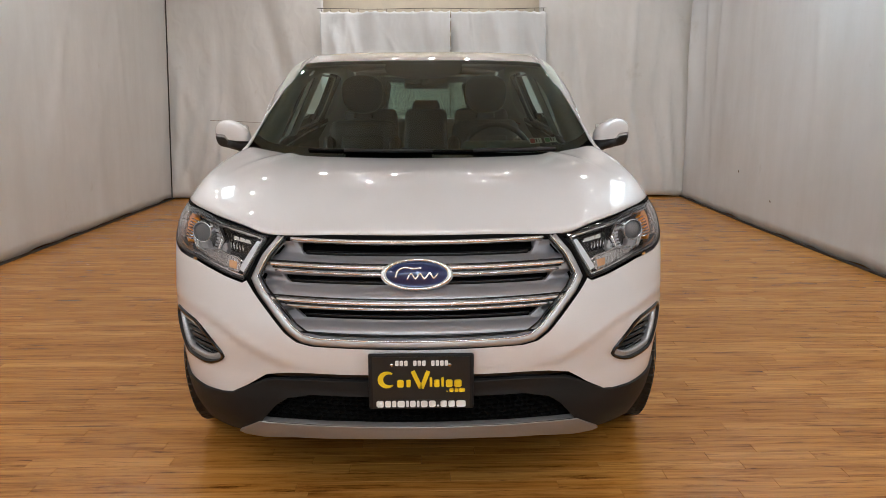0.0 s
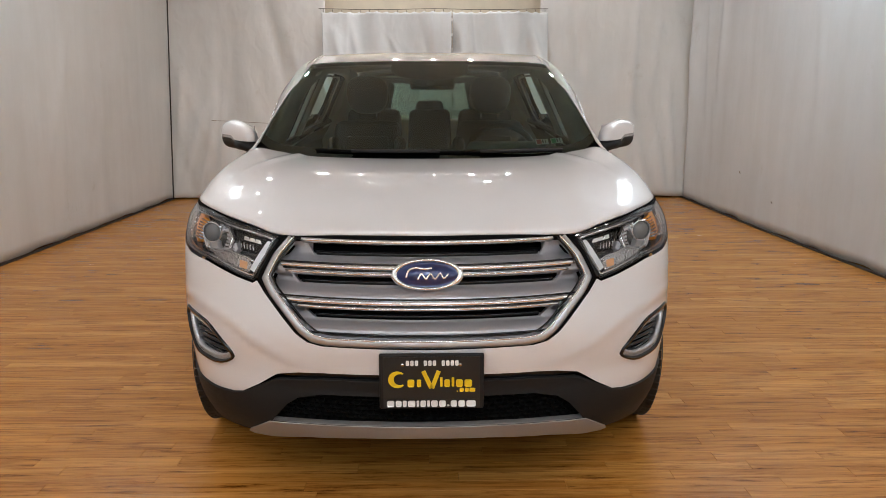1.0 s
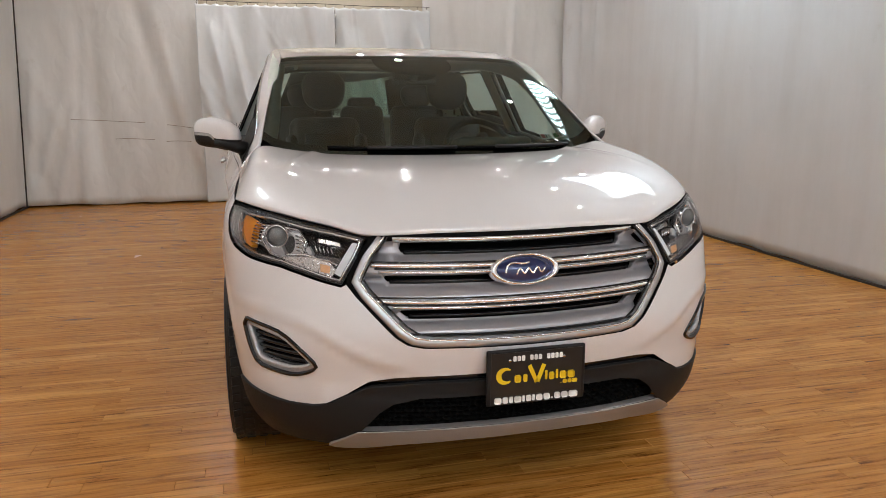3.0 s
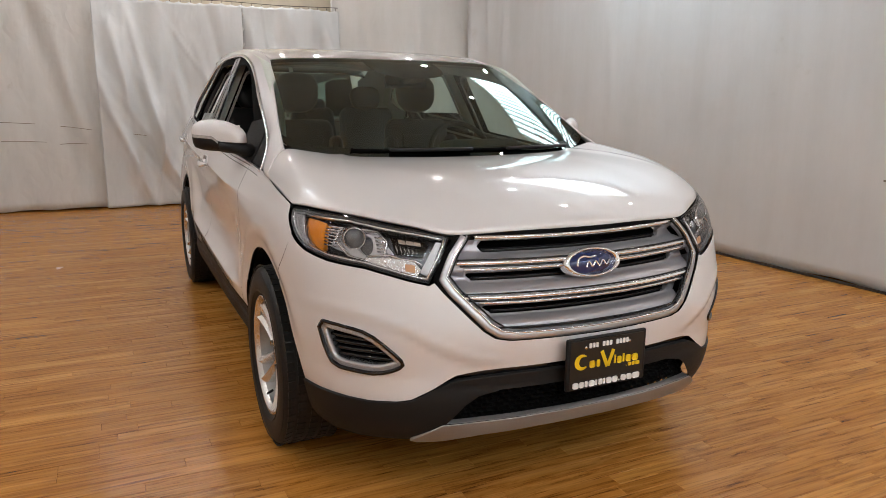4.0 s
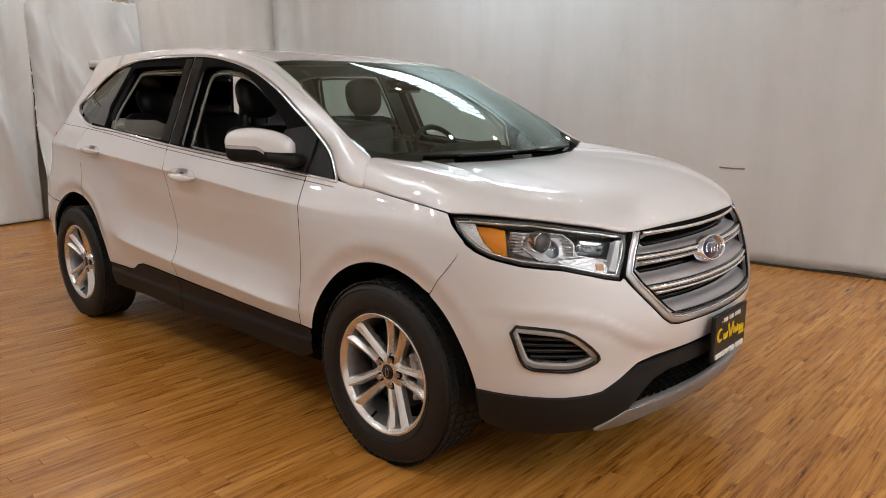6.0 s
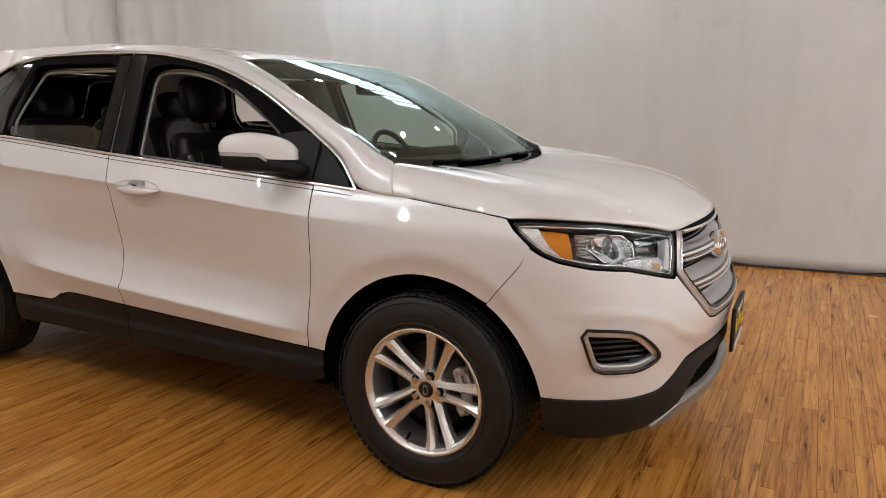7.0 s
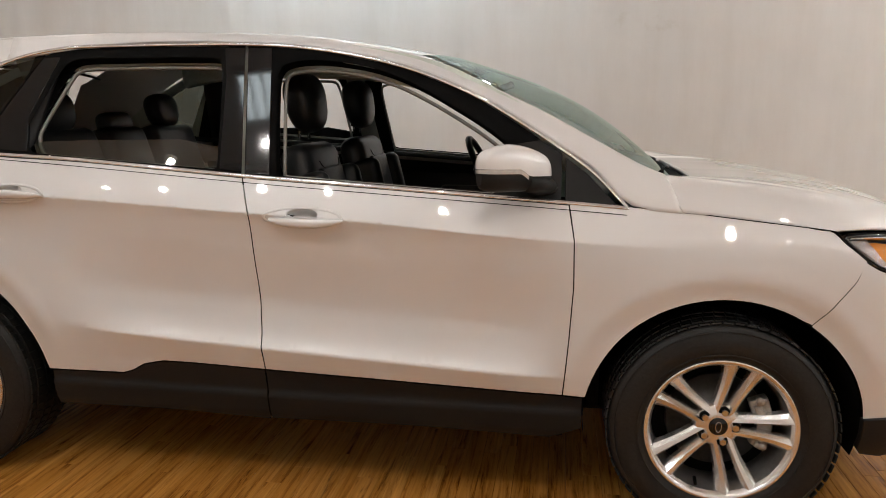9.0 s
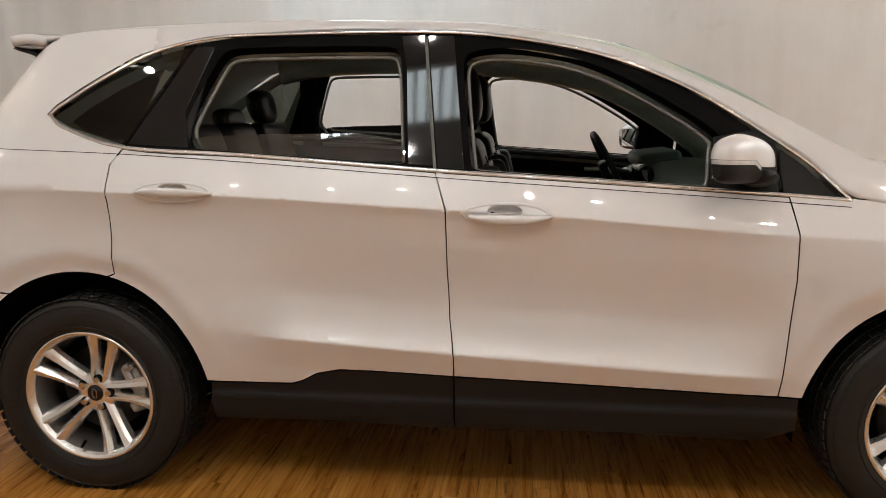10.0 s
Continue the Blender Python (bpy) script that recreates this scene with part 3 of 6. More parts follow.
def arch(yc, r, a0, a1, n=22):
    """The edge of a wheel opening, from the angle a0 to a1 (0: rearwards, 90: up)."""
    out = []
    for k in range(n + 1):
        a = radians(a0 + (a1 - a0) * k / n)
        out += Y((yc + r * math.cos(a), .352 + r * math.sin(a)))
    return out


def mirrored(half):
    """A whole outline from its half, which runs from the middle to the middle."""
    return half + [(-u, v) for u, v in reversed(half) if abs(u) > .01]


def flip(poly):
    return [(-u, v) for u, v in reversed(poly)]


def chaikin(poly, n=2):
    for _ in range(n):
        out = []
        for (a, b), (c, d) in zip(poly, poly[1:] + poly[:1]):
            out += [(a * .75 + c * .25, b * .75 + d * .25), (a * .25 + c * .75, b * .25 + d * .75)]
        poly = out
    return poly


def area2(p):
    return sum(a * d - c * b for (a, b), (c, d) in zip(p, p[1:] + p[:1]))


def resample(poly, step):
    out = []
    for (a, b), (c, d) in zip(poly, poly[1:] + poly[:1]):
        L = math.hypot(c - a, d - b)
        if L < 1e-6:
            continue
        n = max(1, round(L / step))
        out += [(a + (c - a) * k / n, b + (d - b) * k / n) for k in range(n)]
    return out


def inset(poly, g):
    """Moves the outline inwards by g."""
    sgn = 1 if area2(poly) > 0 else -1
    out, n = [], len(poly)
    for i in range(n):
        (a, b), (c, d), (e, f) = poly[i - 1], poly[i], poly[(i + 1) % n]
        n1 = Vector((-(d - b), c - a)).normalized() * sgn
        n2 = Vector((-(f - d), e - c)).normalized() * sgn
        m = n1 + n2
        m = m.normalized() / max(.45, math.sqrt(max(0.01, (1 + n1.dot(n2)) / 2))) if m.length > 1e-6 else n1
        out.append((c + m.x * g, d + m.y * g))
    return out


def inside_poly(p, poly):
    x, y = p
    c = False
    for (a, b), (d, e) in zip(poly, poly[1:] + poly[:1]):
        if (b > y) != (e > y) and x < (d - a) * (y - b) / (e - b) + a:
            c = not c
    return c


def edge_distance(p, pts):
    return min((p[0] - a) ** 2 + (p[1] - b) ** 2 for a, b in pts)


def panel(name, poly, material, parent, label="", fn=skin, holes=(), gap=.28, step=3.0, depth=.018, lip=.0018, out=1, lines=()):
    """A pressed panel cut from a surface: outline and holes in (u, v); its edges are rolled over and turned in."""
    poly = inset(poly, gap) if gap else poly
    if area2(poly) < 0:
        poly = poly[::-1]
    loops = [resample(poly, step * .55)]
    for h in holes:
        h = h if area2(h) < 0 else h[::-1]
        loops.append(resample(h, step * .45))
    pts, edges = [], []
    for lp in loops:
        k = len(pts)
        pts += lp
        edges += [(k + i, k + (i + 1) % len(lp)) for i in range(len(lp))]
    border = list(pts)
    for ln in lines:
        for p in ln:
            if inside_poly(p, loops[0]) and not any(inside_poly(p, h) for h in loops[1:]) and edge_distance(p, border) > .3:
                pts.append(p)
    taken = list(pts)
    us, vs = [p[0] for p in loops[0]], [p[1] for p in loops[0]]
    nu, nv = int((max(us) - min(us)) / step) + 1, int((max(vs) - min(vs)) / step) + 1
    for i in range(nu + 1):
        for j in range(nv + 1):
            p = (min(us) + (i + .5 * (j % 2)) * step, min(vs) + j * step)
            if inside_poly(p, loops[0]) and not any(inside_poly(p, h) for h in loops[1:]) and edge_distance(p, border) > (step * .55) ** 2 and (not lines or edge_distance(p, taken) > .5):
                pts.append(p)
    co, _, tris, *_ = delaunay_2d_cdt([Vector(p) for p in pts], edges, [], 0, 1e-5)
    faces = []
    for t in tris:
        c = (sum(co[i].x for i in t) / 3, sum(co[i].y for i in t) / 3)
        if inside_poly(c, loops[0]) and not any(inside_poly(c, h) for h in loops[1:]):
            faces.append(list(t))
    verts, norms = [], []
    e = .35
    for p in co:
        q = fn(p.x, p.y)
        n = (fn(p.x + e, p.y) - fn(p.x - e, p.y)).cross(fn(p.x, p.y + e) - fn(p.x, p.y - e))
        n = n.normalized()
        verts.append(q)
        norms.append(n)
    # the skin's outward side
    probe = norms[len(norms) // 2]
    mid = verts[len(norms) // 2]
    sgn = 1 if probe.dot(mid - Vector((0, clamp(mid.y, 0, 2.6), .6))) > 0 else -1
    sgn *= out
    norms = [n * sgn for n in norms]
    if sgn < 0:
        faces = [f[::-1] for f in faces]
    index = {(round(p.x, 3), round(p.y, 3)): i for i, p in enumerate(co)}
    for lp in loops:
        ring = [index.get((round(a, 3), round(b, 3))) for a, b in lp]
        if None in ring:
            continue
        m = len(ring)
        base = len(verts)
        for i in range(m):
            a, b, c = verts[ring[i - 1]], verts[ring[i]], verts[ring[(i + 1) % m]]
            n = norms[ring[i]]
            w = (c - a).cross(n).normalized() * sgn
            verts += [b - n * lip + w * lip, b - n * (lip + depth) + w * lip]
            norms += [(n + w * 1.6).normalized(), w]
        for i in range(m):
            j = (i + 1) % m
            for f in ((ring[i], base + 2 * i, base + 2 * j, ring[j]), (base + 2 * i, base + 2 * i + 1, base + 2 * j + 1, base + 2 * j)):
                faces.append(f if sgn > 0 else f[::-1])
    return mesh_object(name, verts, faces, material, parent, label, True, norms)


def bar(name, line, material, parent, profile, label="", fn=skin, closed=False, lift=0.0, step=2.0):
    """A bar or bead along a line (u, v) of the surface."""
    pts, ups = [], []
    flat = []
    for (a, b), (c, d) in zip(line, line[1:] + (line[:1] if closed else [])):
        n = max(1, round(math.hypot(c - a, d - b) / step))
        flat += [(a + (c - a) * k / n, b + (d - b) * k / n) for k in range(n)]
    if not closed:
        flat.append(line[-1])
    for u, v in flat:
        e = .35
        n = (fn(u + e, v) - fn(u - e, v)).cross(fn(u, v + e) - fn(u, v - e)).normalized()
        p = fn(u, v)
        if n.dot(p - Vector((0, clamp(p.y, 0, 2.6), .6))) < 0:
            n = -n
        pts.append(p + n * lift)
        ups.append(n)
    bm = bmesh.new()
    sweep(bm, pts, ups, profile, closed)
    return part(name, bm, material, parent, label)


def smooth_line(points, n=6):
    return [(p.x, p.y) for p in catmull([(a, b, 0) for a, b in points], n)]


car = tagged(new("car"), "pearl white crossover car with silver grille and open side windows", "car")

SEAM_A = [(.503, 1.083), (.484, .972), (.481, .82), (.491, .643), (.501, .52), (.507, .447)]
SEAM_B = [(1.540, .484), (1.539, .56), (1.554, .673), (1.561, .843), (1.562, 1.045), (1.599, 1.162)]
SEAM_C = [(2.719, .806), (2.714, .90), (2.713, 1.00), (2.714, 1.10), (2.716, 1.18), (2.678, 1.236)]
BELT = [(.317, 1.068), (.503, 1.083), (.763, 1.104), (1.19, 1.135), (1.599, 1.162), (2.227, 1.210), (2.678, 1.236), (2.91, 1.300), (2.958, 1.325), (2.984, 1.349)]
DLO_TOP = [(.317, 1.068), (.36, 1.112), (.429, 1.179), (.548, 1.262), (.651, 1.328), (.837, 1.434), (1.082, 1.528), (1.374, 1.588), (1.657, 1.612), (2.149, 1.616), (2.417, 1.608), (2.623, 1.563), (2.805, 1.473), (2.905, 1.411), (2.962, 1.372), (2.984, 1.349)]
HOOD_LIP = ([0, 23, 42, 48.1, 57.2, 74.5, 88, 110.6, 133.8], [.957, .957, .951, .955, .974, .995, 1.006, 1.014, 1.012])


def lower(pairs, d):
    return [(y, z - d) for y, z in pairs]


def between(line, y0, y1, n=12):
    """Heights along a (y, z) line, from y0 to y1."""
    ys, zs = [p[0] for p in line], [p[1] for p in line]
    return [(y0 + (y1 - y0) * k / n, spline(y0 + (y1 - y0) * k / n, ys, zs)) for k in range(n + 1)]


CLAD_TOP = [(.436, .442), (.507, .447), (.80, .460), (1.175, .473), (1.54, .484), (1.81, .493), (1.93, .493), (2.01, .475), (2.06, .447), (2.10, .434), (2.398, .430)]

HANDLES = [(1.375, 1.031), (2.475, 1.092)]
CREASE = [(.12, .945), (.30, .957), (.5, .970), (.8, .995), (1.2, 1.0235), (1.56, 1.0435), (1.9, 1.064), (2.3, 1.083), (2.7, 1.091), (3.0, 1.10)]
FOLD = [(.5, .507), (.75, .522), (1.0, .536), (1.54, .565), (2.24, .606)]


def crease_rows(line, y0, y1, offsets=(-.9, -.35, .1, .55, 1.1)):
    n = int((y1 - y0) / .02)
    ys, zs = [p[0] for p in line], [p[1] for p in line]
    return [[(side_u(y0 + (y1 - y0) * k / n, 1.0), 100 * spline(y0 + (y1 - y0) * k / n, ys, zs) + o) for k in range(n + 1)] for o in offsets]


for s in (1, -1):
    side = (lambda p: p) if s > 0 else flip
    rows = crease_rows(CREASE, .12, 2.9) + crease_rows(FOLD, .52, 2.2)
    rows = [side(r) for r in rows]
    fender = Y(*SEAM_A) + Y((.436, .442)) + arch(FRONT_AXLE, .441, 12, 120.5, 24) + Y((-.248, .722), (-.311, .798), (-.362, .862), (-.392, .925), (-.326, .978), (-.296, 1.009)) + Y(*[(-.20, 1.025), (-.086, 1.037), (.02, 1.048), (.138, 1.059), (.22, 1.067), (.302, 1.073)])
    panel("front_fender", side(fender), PAINT, car, lines=rows, gap=.2)

    ovals = [[(side_u(yh, zh) + 5.6 * math.cos(2 * math.pi * k / 28), zh * 100 + .9 + 2.3 * math.sin(2 * math.pi * k / 28)) for k in range(28)] for yh, zh in HANDLES]
    front_door = panel("front_door", side(Y(*lower(between(BELT, .503, 1.599), .006)) + Y(*SEAM_B[::-1][1:]) + Y((1.175, .473), (.8, .460)) + Y(*SEAM_A[::-1][:-1])), PAINT, car, step=2.5, lines=rows, gap=.2, holes=[side(ovals[0])], depth=.016)
    rear_door = panel("rear_door", side(Y(*lower(between(BELT, 1.599, 2.678), .006)) + Y(*SEAM_C[::-1][1:]) + arch(REAR_AXLE + .01, .457, 104.5, 170, 16) + Y((2.394, .430), (2.10, .434), (2.06, .447), (2.01, .475), (1.93, .493), (1.81, .493)) + Y(*SEAM_B[:-1])), PAINT, car, step=2.5, lines=rows, gap=.2, holes=[side(ovals[1])], depth=.016)
    quarter = Y(*SEAM_C) + Y(*between(BELT[6:], 2.70, 2.975, 5)) + Y(*[(2.996, 1.350), (2.970, 1.380), (2.913, 1.419), (2.813, 1.482), (2.70, 1.545), (2.616, 1.575), (2.616, 1.655), (2.85, 1.648), (3.00, 1.635), (3.09, 1.60)]) + [(524, 152), (526, 140), (528, 120), (528, 100), (527.5, 80)] + arch(REAR_AXLE + .01, .457, 55, 104, 12)
    panel("quarter_panel", side(quarter), PAINT, car, lines=rows, gap=.2)
    rear_bumper_side = arch(REAR_AXLE + .01, .457, 10, 55, 12) + [(527.5, 79.5), (549, 80), (549, 45), (526, 44)] + Y((3.30, .43))
    panel("rear_bumper_corner", side(rear_bumper_side), PAINT, car)
    panel("rear_bumper_cladding", side(Y((3.308, .428)) + [(526, 43.5), (549, 44), (549, 28), (541, 27)] + Y((3.27, .27))), CLAD, car, fn=skin_at(.004))

    # black cladding along the sill
    for name, y0, y1 in (("front_sill_cladding", .44, 1.541), ("rear_sill_cladding", 1.541, 2.396)):
        top = between(CLAD_TOP, y0, y1, 14) if name[0] == "f" else [(1.541, .484), (1.70, .490), (1.81, .493), (1.93, .493), (2.01, .475), (2.06, .447), (2.10, .434), (2.396, .430)]

        def sill(u, v):
            z = v / 100
            ridge = .010 * ease((.40 - z) / .02) * clamp((z - .26) / .06)
            return skin(u, v) + skin_normal(u, v) * (.002 + ridge)
        bottom = [(y1, .285), (y0 * .5 + y1 * .5, .295), (y0 + (.11 if y0 < 1 else 0), .28)] + ([(y0, .33)] if y0 < 1 else [])
        panel(name, side(Y(*(top + bottom))), CLAD, car, fn=sill, step=2.2, depth=.05)

    # the daylight opening: chrome all round, black frames, glass
    outline = [(u, v) for u, v in Y(*DLO_TOP)]
    ring = smooth_line(outline, 5) + smooth_line(Y(*BELT[::-1]), 4)[1:-1]
    bar("window_chrome", side(ring), CHROME, car, [(-.0062, -.004), (.0062, -.004), (.0066, .002), (.0035, .0048), (-.0035, .0048), (-.0066, .002)], closed=True, lift=.001)
    bar("belt_seam", side(smooth_line(Y((3.20, 1.233), (2.69, 1.2145), (2.227, 1.188), (1.599, 1.141), (1.19, 1.113), (.763, 1.083), (.503, 1.062), (.32, 1.048)), 6)), DARK, car, [(-.0012, -.004), (.0012, -.004), (.0012, .0008), (-.0012, .0008)], step=2.5)
    bar("hood_gap", side(smooth_line(Y((-.318, 1.000), (-.296, 1.0115), (-.20, 1.0235), (-.086, 1.0355), (.02, 1.0465), (.138, 1.0575), (.22, 1.0655), (.302, 1.0715)), 4)), DARK, car, [(-.0014, -.006), (.0014, -.006), (.0014, .0010), (-.0014, .0010)], step=2.0)
    inner = skin_at(.006)
    front_hole = chaikin(Y((.72, 1.112), (.80, 1.118), (1.40, 1.160), (1.482, 1.166), (1.486, 1.19), (1.520, 1.46), (1.520, 1.52), (1.495, 1.547), (1.40, 1.557), (1.28, 1.545), (1.15, 1.518), (1.013, 1.462), (.84, 1.364), (.72, 1.286), (.70, 1.255), (.71, 1.23)), 2)
    rear_hole = chaikin(Y((1.698, 1.184), (1.75, 1.188), (2.36, 1.230), (2.42, 1.234), (2.445, 1.26), (2.468, 1.31), (2.46, 1.35), (2.385, 1.525), (2.355, 1.568), (2.28, 1.575), (1.80, 1.572), (1.755, 1.565), (1.735, 1.54), (1.722, 1.46), (1.70, 1.21)), 2)
    front_frame = Y(*DLO_TOP[5:9]) + Y((1.648, 1.612)) + Y((1.596, 1.166)) + Y(*between(BELT, 1.55, .72, 8)) + Y((.60, 1.285), (.70, 1.350))
    panel("window_frame", side(front_frame), DARK, front_door, "black window surround", fn=inner, holes=[side(front_hole)], gap=.15, step=2.4, depth=.045)
    panel("mirror_sail", side(Y((.35, 1.080), (.44, 1.172), (.515, 1.228), (.515, 1.092))), CLAD, car, fn=inner, gap=.2, depth=.01)
    panel("mirror_sail", side(Y((.53, 1.092), (.53, 1.238), (.60, 1.280), (.72, 1.262), (.74, 1.11))), CLAD, front_door, fn=skin_at(.004), gap=.0, depth=.02)
    rear_frame = Y((1.605, 1.170), (1.657, 1.610)) + Y(*DLO_TOP[9:11]) + Y((2.464, 1.590), (2.672, 1.244)) + Y(*between(BELT, 2.60, 1.65, 8))
    panel("window_frame", side(rear_frame), DARK, rear_door, "black window surround", fn=inner, holes=[side(rear_hole)], gap=.15, step=2.4, depth=.045)
    panel("pillar_cover", side(Y((1.508, 1.168), (1.592, 1.172), (1.643, 1.600), (1.556, 1.598), (1.545, 1.50))), GLOSS_BLACK, front_door, "gloss black pillar cover", fn=skin_at(.002), gap=.1, step=2.0, depth=.01)
    panel("pillar_cover", side(Y((1.606, 1.176), (1.688, 1.183), (1.712, 1.50), (1.735, 1.600), (1.656, 1.602))), GLOSS_BLACK, rear_door, "gloss black pillar cover", fn=skin_at(.002), gap=.1, step=2.0, depth=.01)
    panel("pillar_cover", side(Y((2.445, 1.238), (2.665, 1.250), (2.47, 1.578), (2.40, 1.580), (2.475, 1.36))), GLOSS_BLACK, rear_door, "gloss black pillar cover", fn=skin_at(.003), gap=.1, step=2.0, depth=.01)
    panel("quarter_window", side(Y((2.474, 1.588), (2.623, 1.555), (2.805, 1.466), (2.90, 1.405), (2.985, 1.345), (2.905, 1.306), (2.682, 1.244))), PRIVACY, car, "dark tinted quarter window", fn=skin_at(.008), gap=.3, depth=.0)
    bar("pillar_seal", side(Y((2.462, 1.585), (2.52, 1.50), (2.60, 1.372), (2.676, 1.246))), DARK, rear_door, [(-.022, -.006), (.022, -.006), (.022, 0), (-.022, 0)], lift=-.012)
    quarter_hole = Y((2.50, 1.566), (2.623, 1.535), (2.78, 1.458), (2.87, 1.405), (2.94, 1.350), (2.88, 1.318), (2.70, 1.268))
    panel("quarter_lining", side(Y((2.474, 1.595), (2.64, 1.575), (2.82, 1.49), (3.02, 1.37), (3.02, 1.25), (2.682, 1.20))), PILLAR_GREY, car, "grey moulded lining", fn=skin_at(.060), gap=0, step=4, depth=.0, lip=0, out=-1, holes=[side(quarter_hole)])
    for frame_line, hole, door in ((front_frame, front_hole, front_door), (rear_frame, rear_hole, rear_door)):
        panel("frame_lining", side(inset(frame_line, .6)), DARK, door, "black moulded frame lining", fn=skin_at(.052), gap=0, step=4, depth=.0, lip=0, out=-1, holes=[side(inset(hole, -.3))])
    for hole in (front_hole, rear_hole):
        bar("weatherstrip", side(inset(hole, 1.3)), STRIP_GREY, front_door if hole is front_hole else rear_door, [(-.006, -.006), (.006, -.006), (.004, .004), (-.004, .004)], "grey door weatherstrip", fn=skin_at(.055), closed=True, step=2.5)
    panel("window_pane", side(chaikin(Y((1.685, 1.17), (2.44, 1.22), (2.455, 1.27), (2.37, 1.284), (1.69, 1.290)), 1)), SIDE_GLASS, rear_door, "half lowered tinted window glass", fn=skin_at(.022), gap=0, depth=.002)


# ---- hood, windscreen, roof ----
def fan(curve):
    """A curve (x, y, z) of the half, read by f from -1 to 1."""
    half = catmull(curve, 40)

    def at(f):
        p = along(half, abs(f))
        return Vector((p.x * (1 if f >= 0 else -1), p.y, p.z))
    return at


HOOD_REAR = fan([(0, .035, 1.128), (.25, .045, 1.130), (.49, .085, 1.136), (.66, .15, 1.150), (.755, .195, 1.163), (.800, .195, 1.150), (.842, .172, 1.10), (.866, .150, 1.060)])


def hood_front(f):
    u = 133.8 * f
    p = skin(u, spline(abs(u), *HOOD_LIP) * 100)
    return p


def hood_at(a, b):
    f, v = 2 * a - 1, b
    g = abs(f)
    p, q = hood_front(f), HOOD_REAR(f)
    e = g ** 5
    rise = (1 - e) * (.55 * (1 - (1 - v) ** 1.6) + .45 * (1 - (1 - v) ** 6)) + e * v
    w = p.lerp(q, v)
    z = p.z + (q.z - p.z) * rise + .015 * (1 - g ** 4) * math.sin(math.pi * clamp(v) ** .58)
    # two raised lines that run from the screen to the nose
    line = .66 - .06 * v
    z += .007 * math.exp(-abs((g - line) / .022) ** 1.5) * ease((v - .15) / .6)
    z += .004 * ease((g - line) / .12) * ease(v / .6) * ease((1 - g) / .2)
    w.z = z
    return w


grid_mesh("hood", hood_at, 110, 60, PAINT, car, thick=.012)
bm = bmesh.new()
lipline = [hood_front(.92 * (-1 + 2 * k / 60)) + Vector((0, .016, -.012)) for k in range(61)]
sweep(bm, lipline, [Vector((0, 0, 1))] * 61, [(-.004, -.010), (.012, -.010), (.012, .002), (-.004, .002)])
part("hood_seal", bm, DARK, car)

SCREEN_FOOT = fan([(0, .085, 1.115), (.3, .105, 1.118), (.55, .16, 1.128), (.70, .225, 1.150), (.772, .275, 1.196)])
SCREEN_HEAD = fan([(0, .922, 1.579), (.25, .937, 1.580), (.48, .970, 1.577), (.60, 1.003, 1.572), (.645, 1.030, 1.566)])
RAIL_IN = [(.783, .198, 1.172), (.773, .285, 1.208), (.749, .442, 1.292), (.732, .545, 1.348), (.714, .65, 1.401), (.682, .836, 1.486), (.648, 1.030, 1.569), (.648, 1.34, 1.628), (.650, 1.64, 1.652), (.650, 2.13, 1.664), (.640, 2.628, 1.657)]
RAIL_OUT = [(.148, 1.055), (.305, 1.078), (.424, 1.187), (.545, 1.270), (.648, 1.337), (.834, 1.444), (1.080, 1.538), (1.374, 1.597), (1.657, 1.621), (2.149, 1.625), (2.628, 1.573)]


def screen_at(a, b):
    f = 2 * a - 1
    w = SCREEN_FOOT(f).lerp(SCREEN_HEAD(f), b)
    bow = math.sin(math.pi * b)
    return w + Vector((.006 * f * bow, -(.010 + .032 * (1 - f * f)) * bow, (.012 + .043 * (1 - f * f)) * bow))


grid_mesh("windshield", screen_at, 40, 24, WINDSHIELD, car, "green tinted windscreen glass")
# the black border printed on the screen
bm = bmesh.new()
for a0, a1, b0, b1 in ((0, .005, 0, 1), (.995, 1, 0, 1), (.005, .995, 0, .075), (.005, .995, .945, 1)):
    n, m = 30, 16
    g = [[bm.verts.new(screen_at(a0 + (a1 - a0) * i / n, b0 + (b1 - b0) * j / m) + Vector((0, .003, -.004))) for j in range(m + 1)] for i in range(n + 1)]
    for i in range(n):
        for j in range(m):
            bm.faces.new((g[i][j], g[i + 1][j], g[i + 1][j + 1], g[i][j + 1]))
part("screen_border", bm, DARK, car)

ROOF_MID = catmull([(0, .922, 1.579), (0, 1.15, 1.624), (0, 1.5, 1.662), (0, 2.0, 1.689), (0, 2.6, 1.693), (0, 2.95, 1.681), (0, 3.14, 1.664)], 40)
ROOF_EDGE = catmull([(.645, 1.030, 1.566), (.648, 1.34, 1.628), (.650, 1.64, 1.652), (.650, 2.13, 1.664), (.640, 2.628, 1.657), (.618, 2.92, 1.645), (.585, 3.10, 1.628)], 40)


def roof_at(a, b):
    f = 2 * a - 1
    g = abs(f)
    m, e, h = along(ROOF_MID, b), along(ROOF_EDGE, b), SCREEN_HEAD(f)
    x = e.x * f
    y = m.y + (e.y - m.y) * g ** 2.2
    z = m.z + (e.z - m.z) * g ** 4
    k = (1 - b) ** 12
    return Vector((x, y, z)).lerp(h, k)


grid_mesh("roof", roof_at, 44, 44, PAINT, car, thick=.012)


